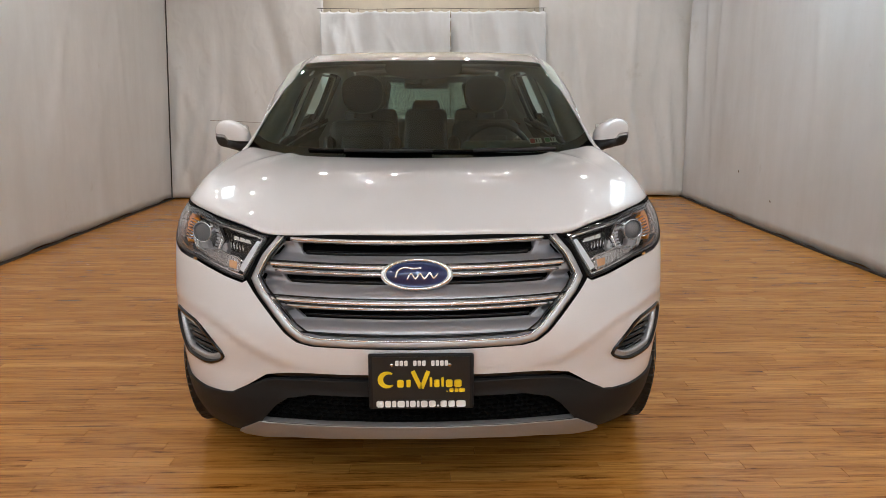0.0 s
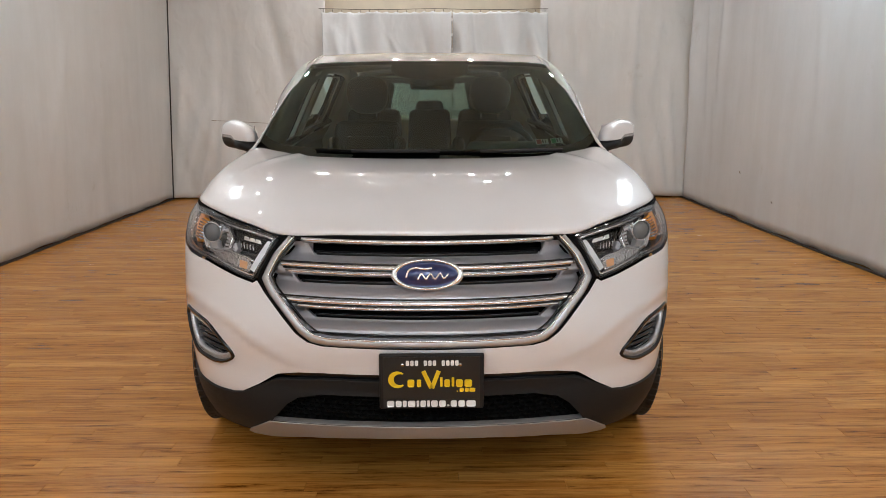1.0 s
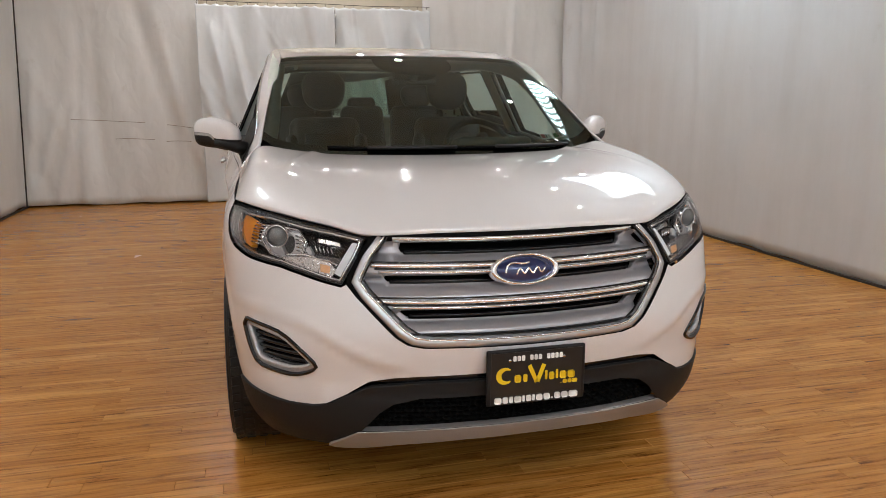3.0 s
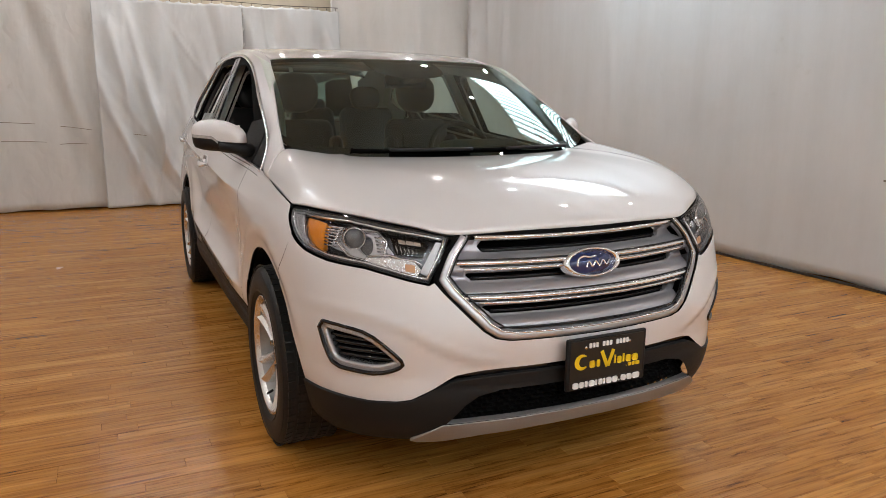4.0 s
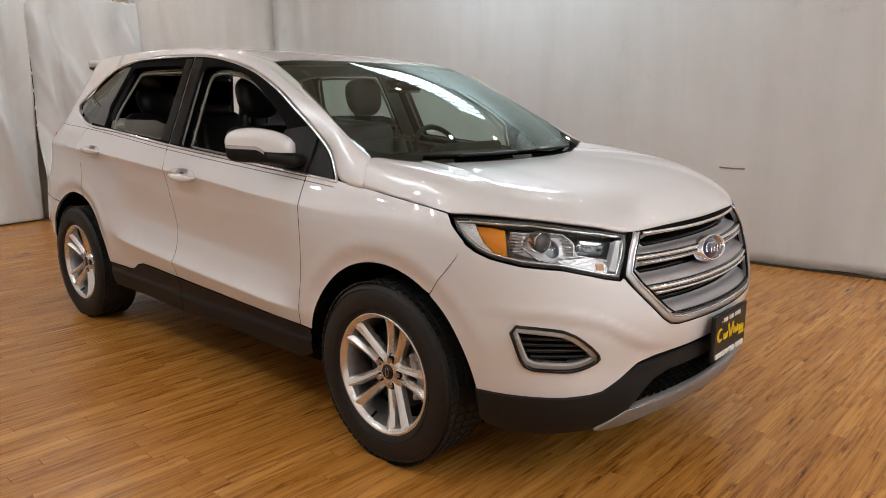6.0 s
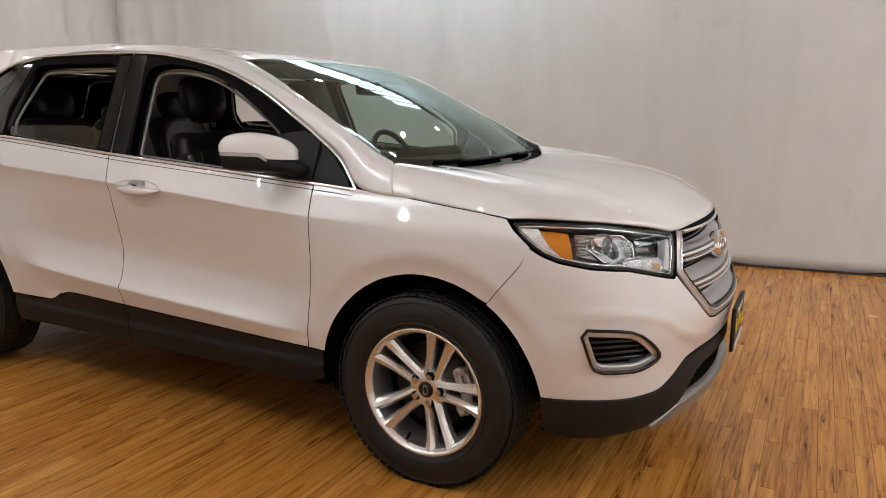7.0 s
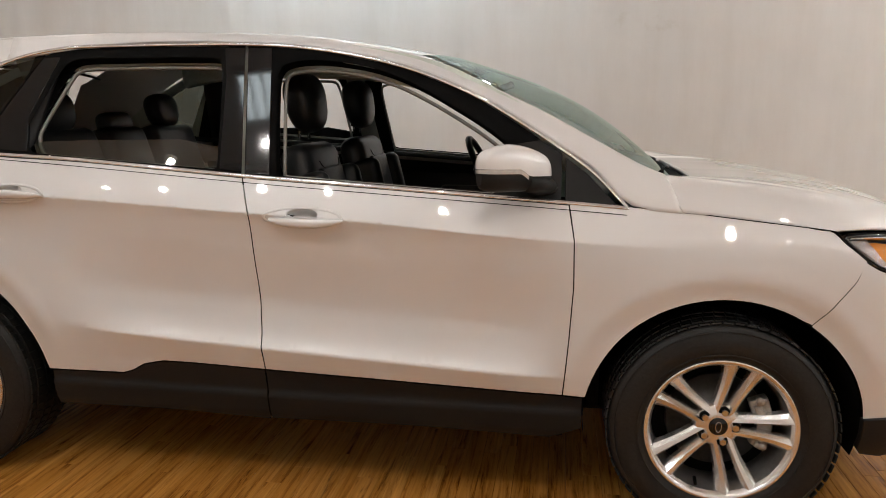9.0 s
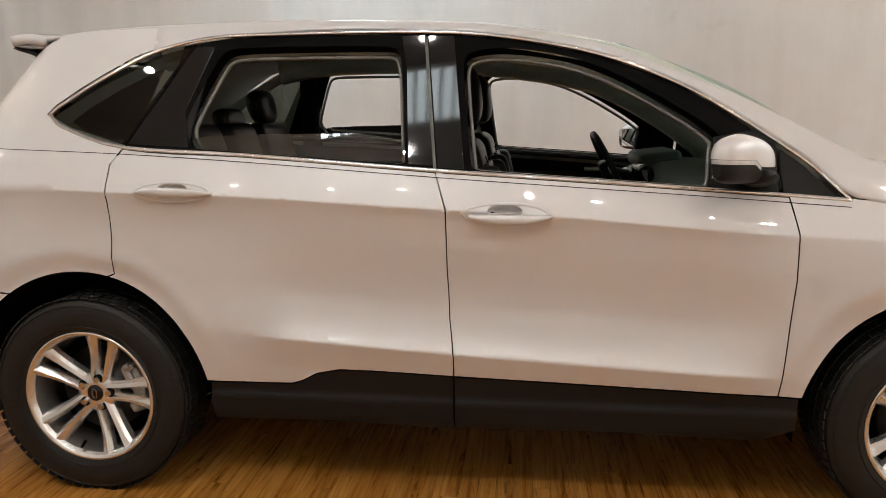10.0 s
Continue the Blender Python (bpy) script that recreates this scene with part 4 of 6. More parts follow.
def rail(s):
    out = catmull([skin(side_u(y, z), z * 100) + Vector((.001, 0, 0)) for y, z in RAIL_OUT], 6)
    inn = catmull(RAIL_IN, 6)
    n = len(out) - 1

    def fn(a, b):
        i = min(n, round(a * n))
        o, q = out[i], inn[i]
        w = o.lerp(q, b)
        d = (q - o)
        t = (out[min(n, i + 1)] - out[max(0, i - 1)]).normalized()
        nrm = t.cross(d).normalized()
        if nrm.dot(Vector((1, 0, .6))) < 0:
            nrm = -nrm
        w = w + nrm * (.07 * d.length * math.sin(math.pi * b) * ease((n - i) / 9))
        # towards the back the rail runs out into the skin
        k = ease((i - n + 16) / 16) * (1 - b ** 4)
        w = w.lerp(skin(side_u(w.y, w.z), w.z * 100), k)
        return Vector((s * w.x, w.y, w.z))
    return grid_mesh("roof_rail", fn, n, 10, PAINT, car, thick=.01 * s)


rail(1)
rail(-1)


# ---- the car's front ----
GRILLE = mirrored(F((0, .950), (.12, .950), (.246, .950), (.36, .948), (.445, .943), (.488, .885), (.524, .815), (.50, .775), (.44, .708), (.40, .664), (.365, .640), (.32, .632), (.16, .630), (0, .629)))
LIGHT = Y((-.322, .998), (-.345, 1.004), (-.40, 1.006)) + F((.755, 1.000), (.70, .989), (.64, .976), (.573, .964), (.50, .948), (.487, .942), (.520, .88), (.566, .806), (.62, .818), (.674, .834), (.74, .853)) + Y((-.575, .866), (-.482, .886), (-.435, .905), (-.396, .931), (-.350, .968))
FOG = Y((-.548, .666)) + F((.80, .660), (.745, .647), (.69, .598), (.641, .545), (.66, .518), (.715, .496)) + Y((-.680, .498), (-.606, .504), (-.585, .55))
BUMPER_FOOT = F((0, .524), (.16, .524), (.339, .521), (.42, .514), (.493, .500), (.56, .455), (.622, .418), (.66, .410)) + Y((-.70, .405), (-.60, .408), (-.50, .410), (-.434, .412))

half = F((0, .615), (.17, .616), (.333, .618), (.380, .628), (.418, .654), (.464, .703), (.526, .773), (.550, .806)) + F((.566, .797), (.62, .809), (.674, .825), (.74, .844)) + Y((-.575, .857), (-.482, .877), (-.430, .897), (-.386, .922)) + Y((-.362, .862), (-.311, .798), (-.248, .722)) + arch(FRONT_AXLE, .441, 124, 172, 14) + BUMPER_FOOT[::-1]


def bumper_skin(u, v):
    """The bumper sinks below a ridge that runs over the fog lamps and down beside the plate."""
    p, z = skin(u, v), v / 100
    x = abs(p.x)
    ridge = spline(x, [0, .30, .44, .56, .66, .78, .90], [.545, .548, .560, .610, .668, .700, .705])
    sunk = ease((ridge - z) / .036) * ease((z - .43) / .07) * ease((-.40 - p.y) / .22) * ease((x - .28) / .2)
    proud = math.exp(-((z - ridge - .012) / .016) ** 2) * ease((-.40 - p.y) / .22) * ease((x - .30) / .2)
    return p + skin_normal(u, v) * (.002 * proud - .006 * sunk)


panel("front_bumper", mirrored(half), PAINT, car, fn=bumper_skin, holes=[chaikin(FOG, 1), flip(chaikin(FOG, 1))], step=1.9, gap=.08)

# black lower valance round the mouth, the gloss strip above and the silver skid plate under it
MOUTH = F((0, .450), (.157, .450), (.343, .447), (.42, .430), (.462, .400), (.515, .335), (.40, .343), (.2, .350), (0, .352))
valance = F((0, .498), (.16, .498), (.33, .496), (.41, .490), (.49, .482), (.560, .452), (.620, .415), (.66, .407)) + Y((-.70, .402), (-.60, .405), (-.50, .407), (-.436, .409)) + arch(FRONT_AXLE, .441, 174, 187, 4) + Y((-.455, .275), (-.53, .252), (-.62, .250)) + F((.60, .262), (.525, .328), (.40, .338), (.2, .346), (0, .348))


def valance_skin(u, v):
    z = v / 100
    return skin(u, v) + skin_normal(u, v) * (.008 * ease((.47 - z) / .05) * ease((z - .25) / .1))


panel("front_valance", mirrored(valance), CLAD, car, fn=valance_skin, holes=[mirrored(MOUTH)], step=2.2, gap=.02)
panel("valance_strip", mirrored(F((0, .521), (.16, .521), (.339, .518), (.42, .511), (.49, .497), (.41, .493), (.33, .498), (.16, .500), (0, .500))), GLOSS_BLACK, car, fn=skin_at(.016), gap=.0)


def skid_skin(u, v):
    return skin(u, v) + skin_normal(u, v) * .012


panel("skid_plate", mirrored(F((0, .350), (.2, .348), (.40, .340), (.525, .330), (.612, .268), (.59, .262), (.52, .268), (.48, .276), (.40, .290), (.2, .304), (0, .308))), SKID, car, "brushed silver skid plate", fn=skid_skin, gap=.1, step=1.6, depth=.03)

panel("bumper_core", mirrored(F((0, .60), (.3, .60), (.60, .60), (.80, .58)) + Y((-.50, .56), (-.47, .40), (-.50, .27)) + F((.60, .27), (.3, .30), (0, .30))), DARK, car, "black bumper core", fn=skin_at(.062), gap=0)
mesh_back = skin_at(.050)
panel("mouth_back", mirrored(F((0, .468), (.36, .465), (.47, .445), (.56, .40), (.60, .33), (.57, .30), (.3, .32), (0, .325))), DARK, car, fn=mesh_back, gap=0)
comb = new("mouth_mesh")
comb.parent = car
bm = bmesh.new()
cell_w, cell_h = 3.9, 1.7
for j in range(8):
    for i in range(-16, 17):
        uc, vc = i * cell_w + (cell_w / 2 if j % 2 else 0), 33.2 + j * cell_h
        if not inside_poly((uc, vc), inset(mirrored(MOUTH), -1.0)):
            continue
        ring_o = [(uc + cell_w * .5 * c * 1.0, vc + cell_h * .62 * q) for c, q in ((-.95, 0), (-.45, .9), (.45, .9), (.95, 0), (.45, -.9), (-.45, -.9))]
        outer = [skin_at(.022)(a, b) for a, b in ring_o]
        innr = [skin_at(.024)(uc + (a - uc) * .78, vc + (b - vc) * .72) for a, b in ring_o]
        deep = [skin_at(.040)(uc + (a - uc) * .74, vc + (b - vc) * .66) for a, b in ring_o]
        vo, vi, vd = [[bm.verts.new(p) for p in L] for L in (outer, innr, deep)]
        for k in range(6):
            j2 = (k + 1) % 6
            bm.faces.new((vo[k], vo[j2], vi[j2], vi[k]))
            bm.faces.new((vi[k], vi[j2], vd[j2], vd[k]))
me = bpy.data.meshes.new("mouth_mesh")
bm.to_mesh(me)
bm.free()
me.materials.append(DARK)
bpy.data.objects.remove(comb)
comb = new("mouth_mesh", me)
comb.parent = car

# the grille: satin scoops between chrome lines, black slots behind
SLOTS = [(.933, .904, .392, .384), (.836, .813, .447, .436), (.733, .706, .405, .385)]
# each line: height at the middle, half width, and half its own width
CHROME_LINES = [(.936, .405, .0062), (.860, .478, .0072), (.8405, .455, .0045), (.754, .478, .0072), (.737, .420, .0045)]
DARK_LINES = [(.8695, .474), (.8500, .466), (.7655, .478), (.7445, .450), (.657, .375)]


def grille_depth(u, v):
    z = v / 100
    d = .014
    for top, bot, *_ in SLOTS:
        if bot - .048 < z < bot + .002:
            d = .012 + .046 * ((z - bot + .048) / .050) ** 1.7
        elif bot + .002 <= z <= top:
            d = .052
    return d


GRILLE_IN = [(u, min(v, 93.9)) for u, v in inset(GRILLE, .9)]
grille = panel("grille", GRILLE_IN, LOUVRE, car, "satin silver grille with three black slots", fn=skin_at(grille_depth), gap=0, step=1.15, depth=.02,
               holes=[mirrored(F((0, t), (wt * .5, t), (wt - .008, t), (wt, t - .006), (wb, b + .006), (wb - .008, b), (wb * .5, b), (0, b))) for t, b, wt, wb in SLOTS])
FRAME_LINE = F((.438, .944), (.488, .885), (.524, .815), (.50, .775), (.44, .708), (.40, .664), (.365, .640), (.32, .632), (.16, .630), (0, .629))
FRAME_LINE = FRAME_LINE + [(-u, v) for u, v in reversed(FRAME_LINE[:-1])]
bar("grille_frame", FRAME_LINE, SATIN, grille, [(-.013, -.02), (.013, -.02), (.012, .001), (.007, .004), (-.007, .004), (-.012, .001)], "bright silver grille surround", lift=-.004, step=1.5)
bar("grille_chrome", [(u * .975, 62.9 + (v - 62.9) * .965 + 1.2) for u, v in FRAME_LINE], CHROME, grille, round_profile(.007, .010, 8), lift=-.001, step=1.5)
bar("grille_inner_line", [(u * .950, 62.9 + (v - 62.9) * .925 + 2.4) for u, v in FRAME_LINE], GLOSS_BLACK, grille, round_profile(.006, .010, 8), "black inner edge", lift=-.004, step=1.5)
bar("grille_gasket", [(u, min(v, 95.0)) for u, v in inset(GRILLE, -1.6)], DARK, car, [(-.012, -.03), (.012, -.03), (.012, -.006), (-.012, -.006)], closed=True, lift=.0, step=1.5)
for z, w, q in CHROME_LINES:
    line = F(*[(w * k / 16, z + .004 * (k / 16) ** 2) for k in range(17)])
    bar("chrome_strip", [(-u, v) for u, v in reversed(line)] + line[1:], CHROME, grille, [(-q, -.02), (q, -.02), (q, -.003), (q * .72, .001), (q * .25, .003), (-q * .25, .003), (-q * .72, .001), (-q, -.003)], lift=-.006 if z < .93 else -.001)
# black strips draw the shaded gaps beside the chrome lines
for z, w in DARK_LINES:
    line = F(*[(w * k / 16, z + .004 * (k / 16) ** 2) for k in range(17)])
    bar("shadow_strip", [(-u, v) for u, v in reversed(line)] + line[1:], GLOSS_BLACK, grille, [(-.0028, -.02), (.0028, -.02), (.0028, 0), (-.0028, 0)], "black strip drawn as the shaded gap at a chrome line", lift=-.0085)
panel("grille_back", inset(GRILLE, .5), DARK, car, fn=skin_at(.085), gap=0)
for t, b, wt, wb in SLOTS:
    zm = (t + b) / 2 - .002
    line = F(*[((wb - .01) * k / 12, zm) for k in range(13)])
    bar("slot_bar", [(-u, v) for u, v in reversed(line)] + line[1:], GLOSS_BLACK, grille, [(-.006, -.02), (.006, -.02), (.006, .0), (-.006, .0)], lift=-.062)

# oval badge on the grille
badge = new("badge")
badge.parent = car
badge.matrix_local = pose(0, nose(.838) + .011, .838, 90 - 17, 0, 0)
bm = bmesh.new()
rings = revolve(bm, [(0.0001, .010), (.094, .009), (.098, .004), (.099, -.01)], Matrix.Diagonal((1.0, .42, 1, 1)), 48)
part("badge_field", bm, BADGE_BLUE, badge, "dark blue enamel oval")
bm = bmesh.new()
revolve(bm, [(.094, .006), (.097, .013), (.106, .015), (.113, .010), (.116, -.02)], Matrix.Diagonal((1.0, .44, 1, 1)), 48)
part("badge_rim", bm, CHROME, badge, "chrome rim")
# a plain silver flourish instead of lettering
bm = bmesh.new()
for pts, r in (([(-.066, -.010), (-.058, .012), (-.036, .021), (-.012, .017), (.014, .020)], .0036), ([(-.030, -.016), (-.018, .002), (-.004, -.014), (.010, .002), (.024, -.014), (.040, .004), (.052, -.012), (.066, .002)], .0030)):
    tube(bm, catmull([(x, y, .0105) for x, y in pts], 6), r, 6)
part("badge_script", bm, CHROME, badge)


# ---- head lamps ----
for s in (1, -1):
    side = (lambda p: p) if s > 0 else flip
    lamp = new("headlight")
    lamp.parent = car
    lamp["label"] = "clear headlight with amber side marker and projector"
    panel("lamp_surround", side(inset(LIGHT, -.25)), GLOSS_BLACK, lamp, "black lamp surround", fn=skin_at(.006), gap=0, step=2.2, holes=[side(inset(LIGHT, .42))], depth=.03)
    panel("lens", side(inset(LIGHT, .25)), LENS, lamp, "clear plastic lens", gap=0, step=2.2, fn=skin_at(.003), depth=.004)
    panel("lamp_bowl", side(inset(LIGHT, .4)), LAMP_GREY, lamp, "dark grey lamp housing", gap=0, step=2.5, fn=skin_at(.075))
    bar("bowl_wall", side(inset(LIGHT, .55)), LAMP_GREY, lamp, [(-.001, -.075), (.001, -.075), (.001, -.002), (-.001, -.002)], closed=True)
    bar("lamp_bezel", side(inset(LIGHT, 1.0)), REFLECTOR, lamp, [(-.005, -.004), (.005, -.004), (.004, .002), (-.004, .002)], closed=True, lift=-.010)
    panel("turn_signal", side(Y((-.405, .990), (-.45, .990), (-.498, .984), (-.528, .886), (-.498, .894), (-.455, .930))), AMBER, lamp, "amber side marker", fn=skin_at(.034), gap=0, step=2, depth=.02)
    panel("side_reflector", side(Y((-.345, .988), (-.402, .990), (-.450, .930), (-.492, .894), (-.435, .910), (-.39, .945))), FACET, lamp, fn=skin_at(.014), gap=0, step=2, depth=.02)
    for k in range(7):
        z = .975 - k * .011
        bar("lamp_fin", side(Y((-.520 - k * .003, z), (-.575, z - .003))), REFLECTOR, lamp, [(-.0022, -.03), (.0022, -.03), (.0022, 0), (-.0022, 0)], lift=-.022)
    # projector
    c = skin(front_u(.742, .928), 92.8)
    n = skin_normal(front_u(.742, .928), 92.8)
    m = Matrix.Translation(Vector((s * c.x, c.y, c.z)) + Vector((0, .055, 0))) @ Vector((s * .25, -1, .03)).to_track_quat("Z", "Y").to_matrix().to_4x4()
    bm = bmesh.new()
    revolve(bm, [(.031, -.03), (.032, .012), (.034, .015), (.037, .012), (.042, -.02)], m, 32)
    part("projector_ring", bm, REFLECTOR, lamp, "chrome projector ring")
    bm = bmesh.new()
    ball(bm, (.0315, .0315, .018), m @ pose(0, 0, .004))
    part("projector_lens", bm, PROJECTOR, lamp, "dark glass projector")
    panel("projector_shroud", side(F((.69, .966), (.80, .975)) + Y((-.545, .905)) + F((.74, .872), (.70, .866), (.665, .90))), SATIN, lamp, fn=skin_at(.050), gap=0, step=2, holes=[side(chaikin([(front_u(.742, .928) + 4.4 * math.cos(a), 92.6 + 4.1 * math.sin(a)) for a in [k * math.pi / 8 for k in range(16)]], 1))], depth=.02)
    # squared bezel round the projector and fins on its inner side
    bezel = F((.690, .972), (.672, .935), (.690, .884), (.735, .868), (.790, .880)) + Y((-.565, .930), (-.560, .975)) + F((.76, .982))
    bar("projector_bezel", side(bezel), REFLECTOR, lamp, [(-.004, -.03), (.004, -.03), (.003, 0), (-.003, 0)], "bright squared bezel", closed=True, lift=-.030, step=1.0)
    for k in range(5):
        z = .950 - k * .012
        bar("lamp_fin", side(F((.706, z), (.678, z - .004))), REFLECTOR, lamp, [(-.002, -.02), (.002, -.02), (.002, 0), (-.002, 0)], lift=-.034)
    # the dark beam box with bright vertical cups
    panel("beam_box", side(F((.660, .958), (.655, .900), (.575, .890), (.545, .935))), GLOSS_BLACK, lamp, "dark beam chamber", fn=skin_at(.054), gap=0, step=2, depth=.01)
    for k in range(5):
        x = .650 - k * .012
        bar("beam_rib", side(F((x, .930 - k * .002), (x - .003, .905 - k * .001))), REFLECTOR, lamp, [(-.0018, -.01), (.0018, -.01), (.0018, 0), (-.0018, 0)], lift=-.046, step=1.0)
    bar("bowl_rail", side(F((.735, .884), (.672, .890), (.640, .880), (.600, .874), (.580, .862))), CHROME, lamp, [(-.004, -.01), (.004, -.01), (.003, .002), (-.003, .002)], lift=-.020, step=1.0)
    # high beam cups, the light guide at the inner end, and the clear lower reflector
    for k, x in enumerate((.628, .604, .582)):
        panel("beam_cup", side(F((x + .010, .951 - k * .004), (x + .010, .936 - k * .003), (x - .012, .934 - k * .003), (x - .010, .947 - k * .004))), REFLECTOR, lamp, fn=skin_at(.048), gap=.1, step=1.2, depth=.02)
    panel("light_guide", side(F((.512, .928), (.526, .930), (.586, .838), (.566, .828))), LIGHT_GUIDE, lamp, "frosted white light guide", fn=skin_at(.014), gap=0, step=2, depth=.03)
    panel("lower_reflector", side(F((.745, .876), (.665, .882), (.600, .868), (.586, .846), (.598, .826), (.66, .842), (.72, .858))), FACET, lamp, fn=skin_at(.020), gap=0, step=1.6, depth=.02)
    panel("lower_marker", side(F((.628, .862), (.602, .858), (.604, .838), (.628, .842))), plain("pale_amber", (.75, .42, .22), .25), lamp, fn=skin_at(.017), gap=0, step=1.2, depth=.003)

    # fog lamp recess
    fog = new("fog_lamp")
    fog.parent = car
    fog["label"] = "black fog lamp recess with a clear ring"
    fo = chaikin(FOG, 1)
    bar("fog_gasket", side(inset(fo, .5)), GLOSS_BLACK, fog, [(-.0045, -.03), (.0045, -.03), (.0045, .001), (-.0045, .001)], closed=True)
    bar("fog_ring", side(inset(fo, 1.8)), FOG_CLEAR, fog, [(-.010, -.02), (.010, -.02), (.010, -.001), (.007, .002), (.001, -.002), (-.004, .002), (-.010, -.001)], "clear daytime light ring", closed=True, lift=-.010)
    bar("fog_inner_ring", side(inset(fo, 2.6)), FOG_CLEAR, fog, [(-.0015, -.03), (.0015, -.03), (.0015, 0), (-.0015, 0)], closed=True, lift=-.014)
    panel("fog_back", side(inset(fo, .3)), DARK, fog, fn=skin_at(.045), gap=0)
    inside = inset(fo, 3.0)
    for k in range(6):
        v = 51.8 + 2.3 * k
        us = [u for u in [front_u(.60, .58) + .4 * j for j in range(200)] if inside_poly((u, v), inside)]
        if len(us) > 4:
            bar("fog_slat", side([(us[0], v), ((us[0] + us[-1]) / 2, v + .3), (us[-1], v + .2)]), GLOSS_BLACK, fog, [(-.0055, -.03), (.0055, -.03), (.0045, 0), (-.0045, 0)], lift=-.026)

# dealer plate in a black frame under the grille
plate = new("number_plate")
plate.parent = car
plate["label"] = "black dealer plate with yellow and white print"
plate.matrix_local = pose(.012, -.957, .521, 90, 0, 0)
bm = bmesh.new()
box(bm, (.325, .180, .014), None, .006, 3)
part("plate_frame", bm, CLAD, plate)
bm = bmesh.new()
box(bm, (.300, .138, .004), pose(0, .012, .0068))
part("plate_face", bm, PLATE_BLACK, plate, smooth=False)


def print_bar(name, x, y, w, h, material, tilt=0.0, z=.0098):
    bm = bmesh.new()
    box(bm, (w, h, .0016), pose(x, y, z, 0, 0, tilt), min(w, h) * .2, 1)
    part(name, bm, material, plate, smooth=False)


# the number in small white bars, the mark in yellow strokes, the address line below in white
for k in range(12):
    if k not in (3, 7):
        print_bar("white_print", -.074 + .0138 * k, .0615, .0105, .0165, PRINT_WHITE)
for x in (-.090, .088):
    bm = bmesh.new()
    cone(bm, .006, .005, .003, pose(x, .056, .0095), 12)
    part("screw", bm, STEEL, plate)
# a crescent, a wedge and a row of rounded bars
bm = bmesh.new()
arc = [radians(48 + 268 * k / 22) for k in range(23)]
rows = [[bm.verts.new((-.106 + (.028 - w) * math.cos(q), .008 + (.027 - w) * math.sin(q), .0098 + dz)) for w, dz in ((0, -.001), (0, .001), (.004 + .013 * math.sin(math.pi * k / 22), .001), (.004 + .013 * math.sin(math.pi * k / 22), -.001))] for k, q in enumerate(arc)]
for p, q in zip(rows, rows[1:]):
    for k in range(4):
        bm.faces.new((p[k], p[(k + 1) % 4], q[(k + 1) % 4], q[k]))
bm.faces.new(rows[0])
bm.faces.new(rows[-1][::-1])
part("yellow_print", bm, PLATE_YELLOW, plate, smooth=False)
for x0, x1 in ((-.026, -.001), (.022, .001)):
    bm = bmesh.new()
    sweep(bm, [Vector((x0, .036, .0098)), Vector((x1, -.020, .0098))], [Vector((0, 0, 1))] * 2, [(-.0065, -.001), (.0065, -.001), (.0065, .001), (-.0065, .001)])
    part("yellow_print", bm, PLATE_YELLOW, plate, smooth=False)
for x, w, h, y in ((-.064, .021, .024, -.004), (-.039, .013, .024, -.004), (.030, .008, .030, .000), (.048, .017, .024, -.004), (.066, .008, .030, .000), (.086, .021, .024, -.004), (.113, .023, .024, -.004)):
    print_bar("yellow_print", x, y, w, h, PLATE_YELLOW)
for x, w in ((.080, .004), (.093, .013), (.109, .012), (.126, .018)):
    print_bar("yellow_print", x, -.0265 if w > .01 else -.031, w, .0125 if w > .01 else .004, PLATE_YELLOW)
bm = bmesh.new()
box(bm, (.300, .027, .0025), pose(0, -.0715, .0070))
part("plate_strip", bm, PLATE_BLACK, plate, smooth=False)
for k, w in enumerate((.023, .018, .012, .023, .008, .017, .008, .021, .021, .007, .020, .021, .029)):
    x = -.139 + sum((.023, .018, .012, .023, .008, .017, .008, .021, .021, .007, .020, .021, .029)[:k]) + .004 * k + w / 2
    print_bar("white_print", x, -.0715 if k != 9 else -.078, w, .020 if k != 9 else .006, PRINT_WHITE, 0, .0092)


